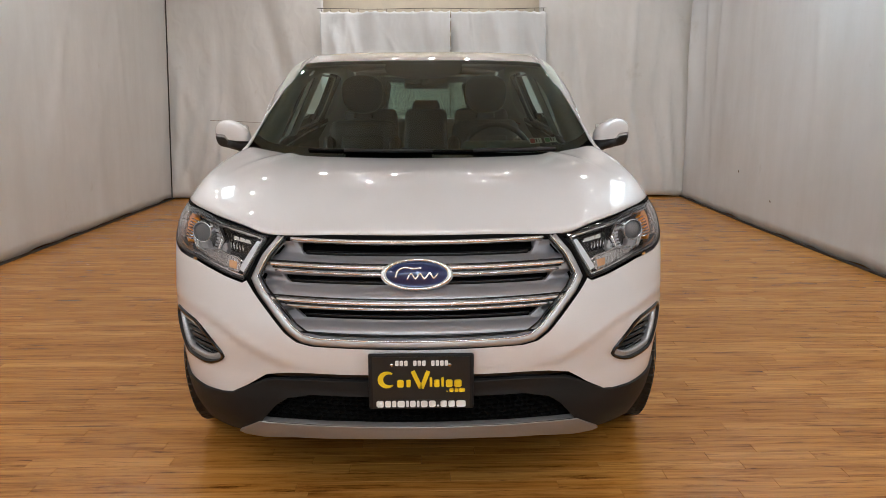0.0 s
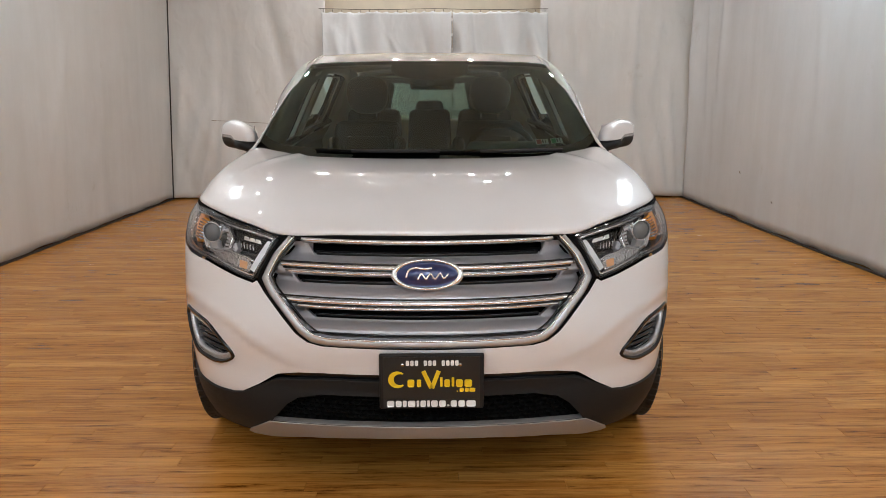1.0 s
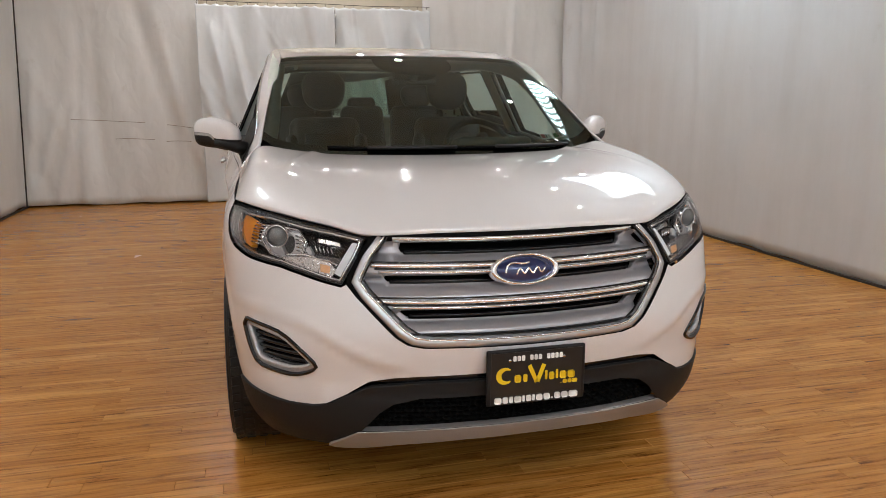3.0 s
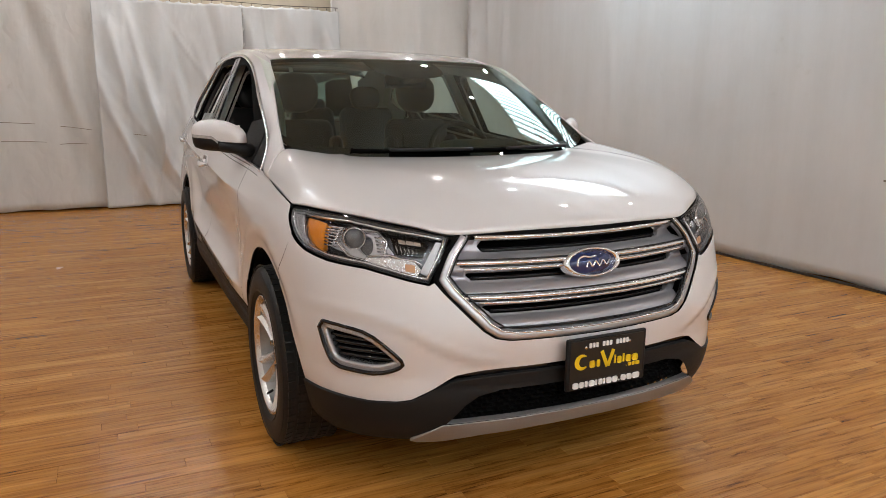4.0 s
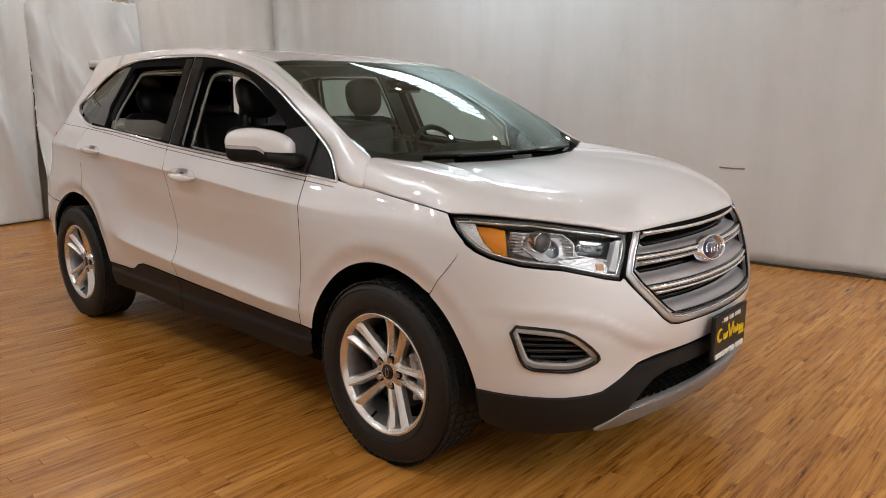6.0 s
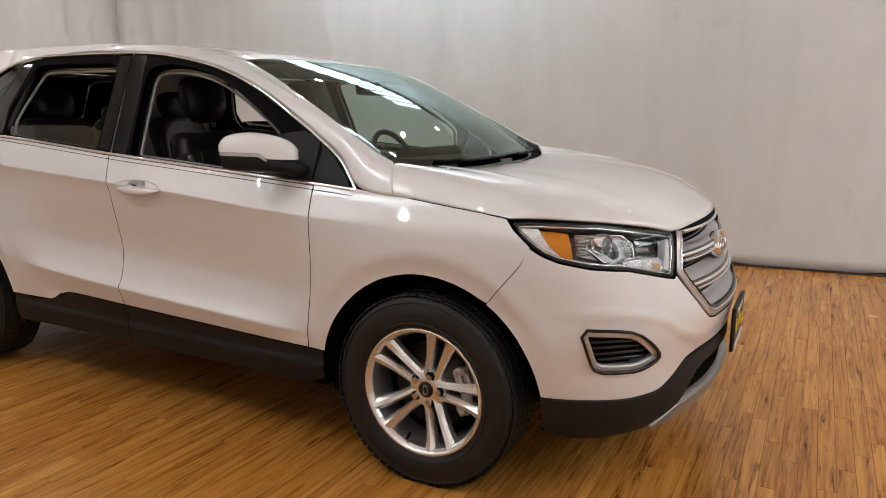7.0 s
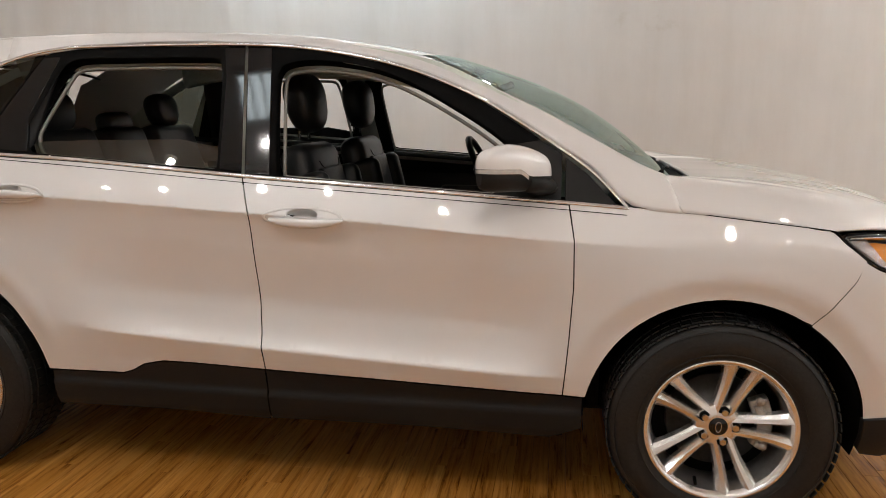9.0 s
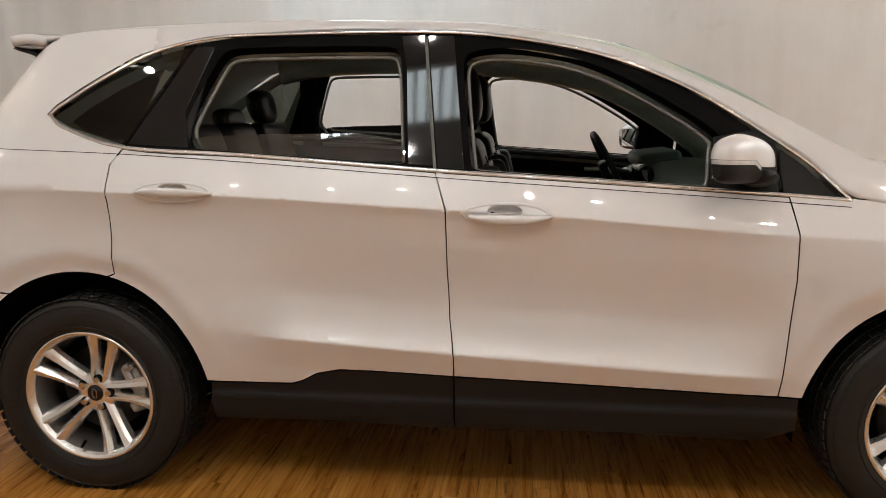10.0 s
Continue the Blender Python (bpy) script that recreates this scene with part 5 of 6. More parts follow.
# ---- wheels ----
def build_wheel():
    w = new("wheel")
    bm = bmesh.new()
    prof = [(.236, .090), (.246, .106), (.256, .113), (.275, .119), (.303, .121), (.330, .114), (.345, .107), (.3535, .098), (.357, .086), (.358, .05), (.358, -.05), (.357, -.086), (.345, -.107), (.303, -.121), (.25, -.108), (.236, -.09)]
    revolve(bm, prof, Matrix(), 72)
    tyre = part("tyre", bm, RUBBER, w, "black rubber tyre")
    bm = bmesh.new()
    for k in range(64):
        a = 2 * math.pi * k / 64
        for zc, dw, off in ((.088, .030, 0), (-.088, .030, .5), (.048, .032, .5), (-.048, .032, 0), (0, .030, .25)):
            m = Matrix.Rotation(a + off * 2 * math.pi / 64, 4, "Z") @ pose(.3585, 0, zc, 0, (14 if zc > .08 else -14 if zc < -.08 else 0), 0)
            box(bm, (.0055 if abs(zc) > .08 else .007, .0280, dw), m)
    part("tread", bm, RUBBER, tyre, smooth=False)
    bm = bmesh.new()
    for r in (.262, .337):
        revolve(bm, [(r - .002, .1135 if r > .3 else .1155), (r, .1165 if r > .3 else .1195), (r + .002, .1125 if r > .3 else .1165)], Matrix(), 72)
    part("sidewall_rib", bm, RUBBER, tyre)
    bm = bmesh.new()
    revolve(bm, [(.239, .094), (.2435, .104), (.240, .109), (.232, .108), (.226, .100), (.219, .088)], Matrix(), 72)
    rim = part("rim", bm, ALLOY, w, "polished five twin-spoke alloy rim")
    bm = bmesh.new()
    revolve(bm, [(.2195, .089), (.214, .070), (.210, .03), (.206, -.10)], Matrix(), 64)
    part("barrel", bm, ALLOY_DARK, rim, "dull grey inner barrel")
    for pair in range(5):
        for sgn in (-1, 1):
            bm = bmesh.new()
            n, rings = 12, []
            for i in range(n + 1):
                t = i / n
                r = .040 + (.230 - .040) * t
                off = sgn * (.021 + .012 * t + .013 * t ** 3)
                ang = radians(72 * pair)
                c = Matrix.Rotation(ang, 3, "Z") @ Vector((math.sqrt(max(.0004, r * r - off * off)), off, 0))
                tan = Vector((-math.sin(ang), math.cos(ang), 0))
                wd = .0150 + .0020 * t + .010 * t ** 4
                zt = .062 + .020 * t + .016 * t ** 3
                zl = zt - .034
                rings.append([bm.verts.new(c + tan * (wd * k) + Vector((0, 0, z))) for k, z in [(sgn * q, h) for q, h in ((-1.1, zl), (-.95, zt - .013), (-.62, zt - .003), (-.30, zt + .004), (.45, zt - .001), (1.0, zt - .012), (1.2, zl))]])
            for a, b in zip(rings, rings[1:]):
                for k in range(6):
                    bm.faces.new((a[k], a[k + 1], b[k + 1], b[k]))
            sharpen(part("spoke", bm, ALLOY, rim), 22)
    bm = bmesh.new()
    revolve(bm, [(.0001, .068), (.034, .068), (.040, .067), (.064, .063), (.074, .055), (.077, .02)], Matrix(), 40)
    part("hub", bm, ALLOY, rim)
    bm = bmesh.new()
    revolve(bm, [(.0001, .0735), (.026, .073), (.030, .070), (.030, .06)], Matrix(), 32)
    cap = part("centre_cap", bm, GLOSS_BLACK, w, "dark centre cap with an oval mark")
    bm = bmesh.new()
    tube(bm, [Vector((.0001 + .009 * math.sin(a), .018 * math.cos(a), .0738)) for a in [k * math.pi / 10 for k in range(20)]], .0011, 6, True)
    part("cap_mark", bm, CHROME, cap)
    for k in range(5):
        a = radians(72 * k)
        bm = bmesh.new()
        m = pose(.0535 * math.cos(a), .0535 * math.sin(a), 0)
        cone(bm, .0170, .0170, .012, m @ pose(0, 0, .0600), 20)
        part("nut_pocket", bm, DARK, rim, "dark nut pocket", smooth=False)
        bm = bmesh.new()
        cone(bm, .0132, .0112, .026, m @ pose(0, 0, .066), 6)
        part("lug_nut", bm, STEEL, rim, "hexagonal lug nut", smooth=False)
    bm = bmesh.new()
    cone(bm, .006, .005, .03, pose(.200 * math.cos(-1.9), .200 * math.sin(-1.9), .085, 25, 0, 0), 8)
    part("valve", bm, DARK, rim)
    bm = bmesh.new()
    revolve(bm, [(.0001, .030), (.085, .030), (.088, .012), (.158, .010), (.160, -.012), (.085, -.014)], Matrix(), 48)
    part("brake_disc", bm, DISC, w)
    bm = bmesh.new()
    for q, wide, h, z, r in ((20, .060, .090, .026, .148), (-18, .055, .060, .022, .150), (2, .050, .080, .018, .152), (20, .030, .060, .050, .140), (32, .040, .022, .050, .160), (8, .040, .018, .048, .158), (-26, .030, .024, .042, .152)):
        box(bm, (wide, h, .045 if z < .03 else .022), pose(r * math.cos(radians(q)), r * math.sin(radians(q)), z, 0, 0, q), .006)
    for q in (36, 12, -24):
        cone(bm, .011, .011, .03, pose(.158 * math.cos(radians(q)), .158 * math.sin(radians(q)), .052), 10)
    part("brake_caliper", bm, CALIPER, w)
    bm = bmesh.new()
    revolve(bm, [(.0001, -.02), (.205, -.02), (.205, -.06)], Matrix(), 40)
    part("splash_shield", bm, DARK, w)
    return w


wheel = build_wheel()
wheel.parent = car
wheel["label"] = "polished alloy wheel with a black tyre"
# the caliper sits on the nose side of each wheel
basis_r = Matrix(((0, 0, -1, 0), (-1, 0, 0, 0), (0, 1, 0, 0), (0, 0, 0, 1)))
basis_l = Matrix(((0, 0, 1, 0), (1, 0, 0, 0), (0, 1, 0, 0), (0, 0, 0, 1)))
TRACK = .823
wheel.matrix_basis = pose(-TRACK, FRONT_AXLE, .358) @ basis_r @ Matrix.Rotation(radians(0), 4, "Z")
for x, y, b, turn in ((-TRACK, REAR_AXLE, basis_r, 3), (TRACK, FRONT_AXLE, basis_l, 30), (TRACK, REAR_AXLE, basis_l, -20)):
    copy_thing(wheel, pose(x, y, .358) @ b @ Matrix.Rotation(radians(turn), 4, "Z"))

# wheel housings and floor pan
for s in (1, -1):
    for yc, r in ((FRONT_AXLE, .438), (REAR_AXLE + .01, .453)):
        n = 26
        bm = bmesh.new()
        rows = []
        for k in range(n + 1):
            a = radians(-12 + 204 * k / n)
            y, z = yc + r * math.cos(a), .352 + r * math.sin(a)
            xo = half_width(y, clamp(z, .2, 1.0)) - .016
            if yc == FRONT_AXLE and y < Y0:
                p = skin(side_u(y, clamp(z, .2, 1)), clamp(z, .2, 1) * 100)
                xo = p.x - .012
            rows.append([bm.verts.new((s * x, y, z)) for x in (xo, xo - .10, .60, .45)])
        for a, b in zip(rows, rows[1:]):
            for k in range(3):
                bm.faces.new((a[k], a[k + 1], b[k + 1], b[k]))
        part("wheel_liner", bm, DARK, car, "black wheel housing liner")
bm = bmesh.new()
box(bm, (1.10, 3.9, .06), pose(0, 1.55, .27), .02)
box(bm, (1.66, 1.85, .10), pose(0, 1.42, .30), .02)
box(bm, (1.5, .25, .10), pose(0, 3.45, .36), .02)
box(bm, (1.06, .9, .25), pose(0, -.25, .42), .02)
box(bm, (1.00, .80, .40), pose(0, -.22, .70), .05)
part("floor_pan", bm, DARK, car, smooth=False)
bm = bmesh.new()
box(bm, (1.55, .04, .75), pose(0, .40, .72), .01)
part("bulkhead", bm, DARK, car, smooth=False)
bm = bmesh.new()
box(bm, (1.0, .04, .55), pose(0, -.72, .62), .01)
part("radiator_panel", bm, DARK, car, smooth=False)
bm = bmesh.new()
box(bm, (1.5, .04, .55), pose(0, 3.35, .68), .01)
part("rear_panel", bm, DARK, car, smooth=False)


# ---- outside mirrors, handles, wipers ----
MIRROR_LENGTH, MIRROR_DEPTH = .146, .043


def mirror_heights(k):
    """Seam, top and foot of the mirror housing at k, from -1 at the outer end to 1 at the inner end."""
    seam = .004 - .022 * ease((k + .1) / .35) - .006 * k
    top = spline(k, [-1, -.92, -.75, -.4, 0, .5, .85, 1], [.030, .052, .068, .078, .077, .062, .038, .012])
    foot = spline(k, [-1, -.9, -.6, 0, .6, 1], [-.040, -.054, -.064, -.068, -.072, -.070])
    return seam, top, foot


def mirror_part(m, k0, k1, low, high, swell=1.0, n=30, q=14):
    """A length of the housing between two heights, each given by a function of k and its three heights."""
    bm = bmesh.new()
    rows = []
    for i in range(n + 1):
        k = k0 + (k1 - k0) * i / n
        z0, z1 = low(k, *mirror_heights(k)), high(k, *mirror_heights(k))
        seam, top, foot = mirror_heights(k)
        row = []
        for j in range(q + 1):
            z = z0 + (z1 - z0) * j / q
            reach = (top if z > seam else foot) - seam
            h = clamp(abs((z - seam) / reach)) if abs(reach) > 1e-5 else 1
            w = swell * MIRROR_DEPTH * max(0.0, 1 - abs(k) ** 5) ** .5 * max(0.0, 1 - h ** 2.6) ** .5
            row.append((k, z, w))
        ring = [bm.verts.new(m @ Vector((k_ * MIRROR_LENGTH * swell, -w, z_))) for k_, z_, w in row] + [bm.verts.new(m @ Vector((k_ * MIRROR_LENGTH * swell, min(w, .034), z_))) for k_, z_, w in reversed(row)]
        rows.append(ring)
    for a, b in zip(rows, rows[1:]):
        for j in range(len(a)):
            bm.faces.new((a[j], a[(j + 1) % len(a)], b[(j + 1) % len(a)], b[j]))
    bm.faces.new(rows[0][::-1])
    bm.faces.new(rows[-1])
    bmesh.ops.remove_doubles(bm, verts=bm.verts[:], dist=.0004)
    return bm


for s in (1, -1):
    mir = new("door_mirror")
    mir.parent = car
    mir["label"] = "white capped door mirror with black lower shell"
    # local x runs from the outer end towards the door
    turn = pose(s * .970, .674, 1.197) @ Matrix.Rotation(radians(45.6), 4, "Z") @ Matrix.Diagonal((-1, 1, 1, 1)) if s > 0 else pose(-.970, .674, 1.197, 0, 0, -45.6)
    for nm, shell, mt, lb in (("mirror_cap", mirror_part(turn, -.995, .995, lambda k, a, b, c: a, lambda k, a, b, c: b), PAINT, "pearl white mirror cap"),
                              ("mirror_shell", mirror_part(turn, -.97, .995, lambda k, a, b, c: c, lambda k, a, b, c: a - (.014 if k < .1 else .002), .985), CLAD, "black lower mirror shell"),
                              ("mirror_signal", mirror_part(turn, -.985, .16, lambda k, a, b, c: a - .014, lambda k, a, b, c: a - .001, .995, 20, 4), SIGNAL, "clear turn signal strip")):
        sharpen(part(nm, shell, mt, mir, lb), 40)
    bm = bmesh.new()
    box(bm, (.20, .004, .100), turn @ pose(-.006, .0345, .002), .0015)
    part("mirror_glass", bm, MIRROR, mir, smooth=False)
    bm = bmesh.new()
    sweep(bm, [Vector((s * .835, .60, 1.128)), Vector((s * .875, .600, 1.140)), Vector((s * .905, .620, 1.151)), Vector((s * .945, .655, 1.156))], [Vector((0, 0, 1))] * 4, round_profile(.120, .062, 14))
    part("mirror_arm", bm, CLAD, mir)

    for y0, y1, z0, z1 in ((1.488, 1.232, 1.028, 1.026), (2.600, 2.328, 1.092, 1.088)):
        hd = new("door_handle")
        hd.parent = car
        hd["label"] = "body-coloured pull handle over an oval cup"
        n = 22
        pts, ups, rings = [], [], []
        bm = bmesh.new()
        for k in range(n + 1):
            t = k / n
            y, z = y0 + (y1 - y0) * t, z0 + (z1 - z0) * t - .002
            p = skin(side_u(y, z), z * 100)
            nn = skin_normal(side_u(y, z), z * 100)
            p += nn * (.004 + .024 * math.sin(math.pi * t) ** .55)
            h = .0165 * (math.sin(math.pi * clamp(t, .02, .98)) ** .45)
            th = .008
            rings.append([bm.verts.new(Vector((s * q.x, q.y, q.z))) for q in (p + nn * th * b + Vector((0, 0, h * a)) for a, b in ((-1, -.6), (-.85, .5), (-.35, 1), (.35, 1), (.85, .5), (1, -.6)))])
        for a, b in zip(rings, rings[1:]):
            for k in range(6):
                bm.faces.new((a[k], a[(k + 1) % 6], b[(k + 1) % 6], b[k]))
        part("pull", bm, PAINT, hd)
        # the oval cup behind the pull
        yh, zh = HANDLES[0] if y0 < 2 else HANDLES[1]
        u0 = side_u(yh, zh)
        oval = [(u0 + 6.2 * math.cos(2 * math.pi * k / 28), zh * 100 + .9 + 2.8 * math.sin(2 * math.pi * k / 28)) for k in range(28)]

        def cup(u, v, u0=u0, v0=zh * 100 + .9):
            e = min(1, ((abs(u) - u0) / 6.2) ** 2 + ((v - v0) / 2.8) ** 2)
            return .006 + .030 * (1 - e * e)
        panel("cup", oval if s > 0 else flip(oval), PAINT, hd, fn=skin_at(cup), gap=0, step=1.2, depth=.001)
        rim_line = [(u0 + 13.4 * math.cos(2 * math.pi * k / 40), zh * 100 - .1 + 3.3 * math.sin(2 * math.pi * k / 40)) for k in range(40)]
        bar("cup_rim", rim_line if s > 0 else flip(rim_line), PAINT, hd, round_profile(.010, .0032, 8), closed=True, lift=.0002, step=1.2)

# cowl and wipers
def cowl_at(a, b):
    f = 2 * a - 1
    p = HOOD_REAR(f * .93) + Vector((0, .008, -.016))
    return p.lerp(SCREEN_FOOT(f) + Vector((0, .03, -.004)), b)


grid_mesh("cowl", cowl_at, 40, 4, DARK, car, "black plastic cowl under the windscreen", thick=.006)
for pts in ([(.60, .19, 1.143), (.42, .145, 1.142), (.2, .125, 1.141), (-.08, .118, 1.140)], [(.05, .122, 1.142), (-.15, .125, 1.142), (-.36, .15, 1.144), (-.50, .18, 1.148)]):
    wp = new("wiper")
    wp.parent = car
    wp["label"] = "black windscreen wiper resting on the cowl"
    line = catmull([(x, y, z + .005) for x, y, z in pts], 8)
    bm = bmesh.new()
    sweep(bm, line, [Vector((0, -.6, .8))] * len(line), [(-.005, 0), (.005, 0), (.003, .010), (-.003, .010)])
    part("wiper_blade", bm, DARK, wp)
    bm = bmesh.new()
    sweep(bm, [p + Vector((0, -.016, .004)) for p in line[:len(line) * 2 // 3]], [Vector((0, -.4, .9))] * (len(line) * 2 // 3), [(-.009, 0), (.009, 0), (.006, .010), (-.006, .010)])
    part("wiper_arm", bm, TRIM_DARK, wp)

# dotted patch, sensor housing and rear-view mirror behind the screen
bm = bmesh.new()
n = 24
cv = bm.verts.new(screen_at(.5, .945) + Vector((0, .004, -.005)))
rim_v = []
for k in range(n + 1):
    a = math.pi * k / n
    rim_v.append(bm.verts.new(screen_at(.505 - .150 * math.copysign(abs(math.cos(a)) ** .8, math.cos(a)), .955 - .27 * math.sin(a) ** .7) + Vector((0, .004, -.005))))
for a, b in zip(rim_v, rim_v[1:]):
    bm.faces.new((cv, a, b))
part("sensor_patch", bm, DARK, car)
rv = new("rear_view_mirror")
rv.parent = car
bm = bmesh.new()
box(bm, (.235, .03, .066), Matrix.Translation(screen_at(.5, .76) + Vector((.02, .13, -.045))) @ pose(0, 0, 0, -8), .014, 3)
part("mirror_body", bm, GLOSS_BLACK, rv)
bm = bmesh.new()
box(bm, (.04, .09, .03), Matrix.Translation(screen_at(.5, .78) + Vector((.01, .075, -.040))) @ pose(0, 0, 0, -20), .01)
part("mirror_stem", bm, TRIM_DARK, rv)
# stickers on the screen
for k, (a, colour) in enumerate(((.826, PRINT_RED), (.872, PRINT_GREEN))):
    st = new("windscreen_sticker")
    st.parent = car
    b0, b1 = .095, .135
    q = [screen_at(a - .019, b0), screen_at(a + .019, b0), screen_at(a + .019, b1), screen_at(a - .019, b1)]
    q = [p + Vector((0, .003, -.004)) for p in q]
    mesh_object("sticker_sheet", q, [(0, 1, 2, 3)], PRINT_WHITE, st, smooth=False)
    e1, e2 = (q[1] - q[0]), (q[3] - q[0])
    o = q[0] + e1.cross(e2).normalized() * .001
    for i, (x0, x1, y0, y1, mt) in enumerate(((.06, .45, .1, .9, colour), (.5, .62, .2, .85, PLATE_BLACK), (.74, .80, .2, .85, PLATE_BLACK))):
        mesh_object("sticker_print", [o + e1 * x0 + e2 * y0, o + e1 * x1 + e2 * y0, o + e1 * x1 + e2 * y1, o + e1 * x0 + e2 * y1], [(0, 1, 2, 3)], mt, st, smooth=False)
q = [screen_at(a, b) + Vector((0, .003, -.004)) for a, b in ((.066, .80), (.080, .80), (.080, .87), (.066, .87))]
mesh_object("screen_label", q, [(0, 1, 2, 3)], PRINT_WHITE, car, smooth=False)


# ---- the car's back ----
def tail_at(f, z, d=0.0):
    u = NOSE_U + 280 + math.degrees(math.asin((1 - min(1, abs(f)) ** 2) ** .25)) / 90 * 100
    u = u if f >= 0 else -u
    return skin(u, z * 100) - Vector((0, d, 0))


def tail_sheet(name, f0, z0, z1, material, label, d=0.0):
    def fn(a, b):
        f = -f0 + 2 * f0 * a
        return tail_at(f if abs(f) > 1e-4 else 1e-4, z0 + (z1 - z0) * b, d)
    return grid_mesh(name, fn, 30, 12, material, car, label, thick=.006)


tail_sheet("tailgate", .755, .80, 1.20, PAINT, "pearl white tailgate")
tail_sheet("rear_window", .755, 1.205, 1.575, REAR_GLASS, "green tinted rear window")
tail_sheet("rear_bumper", .45, .45, .795, PAINT, "pearl white rear bumper")
tail_sheet("rear_valance", .45, .27, .445, CLAD, "black rear valance")
for s in (1, -1):
    tl = [(508, 116.5), (520, 118.5), (532, 119), (549, 116), (549, 104), (537, 103), (525, 107)]
    panel("tail_lamp", tl if s > 0 else flip(tl), RED_LENS, car, "dark red tail lamp", fn=skin_at(-.006), gap=0, depth=.012)


def spoiler_at(a, b):
    f = 2 * a - 1
    e = roof_at(a, 1.0)
    tip = Vector((f * .60, 3.30 - .06 * f * f, 1.652 - .014 * abs(f) ** 3))
    return e.lerp(tip, b) + Vector((0, 0, .012 * math.sin(math.pi * b)))


grid_mesh("spoiler", spoiler_at, 30, 8, PAINT, car, "pearl white roof spoiler", thick=.036)
for s in (1, -1):
    edge = [(531, 153), (545, 153), (549, 150), (549, 122), (533, 122)]
    panel("window_edge", edge if s > 0 else flip(edge), GLOSS_BLACK, car, "black border of the rear window", fn=skin_at(-.004), gap=0, depth=.003)
grid_mesh("spoiler_lip", lambda a, b: spoiler_at(a, .05 + .86 * b) - Vector((0, 0, .038 + .040 * (1 - b) ** .7)), 30, 6, GLOSS_BLACK, car, "black underside of the spoiler", thick=.010)
bm = bmesh.new()
rows = []
for k in range(9):
    t = k / 8
    y = 2.68 + .22 * t
    h = .062 * math.sin(math.pi * min(1, t * .62)) if t < .97 else .01
    wd = .030 * math.sin(math.pi * clamp(.12 + .86 * t)) + .004
    z = 1.688 - .012 * t
    rows.append([bm.verts.new((x * wd, y, z + h * q)) for x, q in ((-1, -.1), (-.7, .4), (-.2, .95), (.2, .95), (.7, .4), (1, -.1))])
for a, b in zip(rows, rows[1:]):
    for k in range(5):
        bm.faces.new((a[k], a[k + 1], b[k + 1], b[k]))
part("antenna_fin", bm, PAINT, car, "small white roof antenna fin")


# ---- the cabin ----
def cushion(name, size, m, parent, bevel=.05, material=LEATHER, squash=.0, label=""):
    bm = bmesh.new()
    box(bm, size, None, bevel, 4)
    for v in bm.verts:
        x, z = v.co.x / (size[0] / 2), v.co.z / (size[2] / 2)
        v.co.y += squash * (1 - x * x) * (1 - z * z)
        v.co.x *= 1 - .12 * clamp(z)
    bmesh.ops.transform(bm, matrix=m, verts=bm.verts[:])
    return part(name, bm, material, parent, label)


def head_pad(name, size, m, parent, p=2.7):
    """A rounded head pad, fuller at the top than at the foot."""
    bm = bmesh.new()
    ball(bm, (1, 1, 1), None, 28, 18)
    for v in bm.verts:
        x, y, z = v.co
        k = (abs(x) ** p + abs(y) ** p + abs(z) ** p) ** (-1 / p)
        x, y, z = x * k, y * k, z * k
        v.co = (x * size[0] / 2 * (.93 + .07 * z), y * size[1] / 2 * (.9 + .1 * z), z * size[2] / 2)
    bmesh.ops.transform(bm, matrix=m, verts=bm.verts[:])
    return part(name, bm, LEATHER, parent)


def seam_line(parent, pts, r=.0025):
    bm = bmesh.new()
    tube(bm, catmull(pts, 6), r, 5)
    part("stitching", bm, TRIM_DARK, parent)


def front_seat(x):
    st = new("front_seat")
    st.parent = car
    st["label"] = "black leather bucket seat with adjustable headrest"
    cushion("seat_cushion", (.50, .52, .17), pose(x, 1.18, .70, 8), st, .06)
    back = cushion("backrest", (.47, .13, .62), pose(x, 1.485, .945, -13), st, .062)
    for sx in (-1, 1):
        cushion("side_bolster", (.08, .17, .46), pose(x + sx * .205, 1.435, .92, -13, 0, sx * 8), st, .04)
    cushion("centre_panel", (.29, .03, .42), pose(x, 1.415, .95, -13), st, .012)
    seam_line(st, [(x - .12, 1.462, 1.185), (x - .08, 1.452, 1.155), (x + .08, 1.452, 1.155), (x + .12, 1.462, 1.185)])
    head_pad("headrest", (.275, .150, .235), pose(x, 1.550, 1.405, -10), st)
    for sx in (-.055, .055):
        bm = bmesh.new()
        tube(bm, [Vector((x + sx, 1.565, 1.26)), Vector((x + sx, 1.562, 1.36))], .0065, 8)
        part("headrest_post", bm, CHROME, st)
        bm = bmesh.new()
        cone(bm, .014, .012, .02, pose(x + sx, 1.566, 1.308), 10)
        part("post_collar", bm, TRIM_DARK, st)
    return st


front_seat(-.385)
front_seat(.385)
rs = new("rear_seat")
rs.parent = car
rs["label"] = "black leather rear bench with headrests"
cushion("seat_cushion", (1.30, .52, .18), pose(0, 2.22, .72, 6), rs, .06)
for x, w in ((-.43, .46), (0, .36), (.43, .46)):
    cushion("backrest", (w, .14, .62), pose(x, 2.58, 1.00, -16), rs, .05)
for x in (-.43, .43):
    head_pad("headrest", (.26, .12, .185), pose(x, 2.66, 1.375, -12), rs)
    for sx in (-.045, .045):
        bm = bmesh.new()
        tube(bm, [Vector((x + sx, 2.665, 1.26)), Vector((x + sx, 2.665, 1.33))], .006, 8)
        part("headrest_post", bm, CHROME, rs)
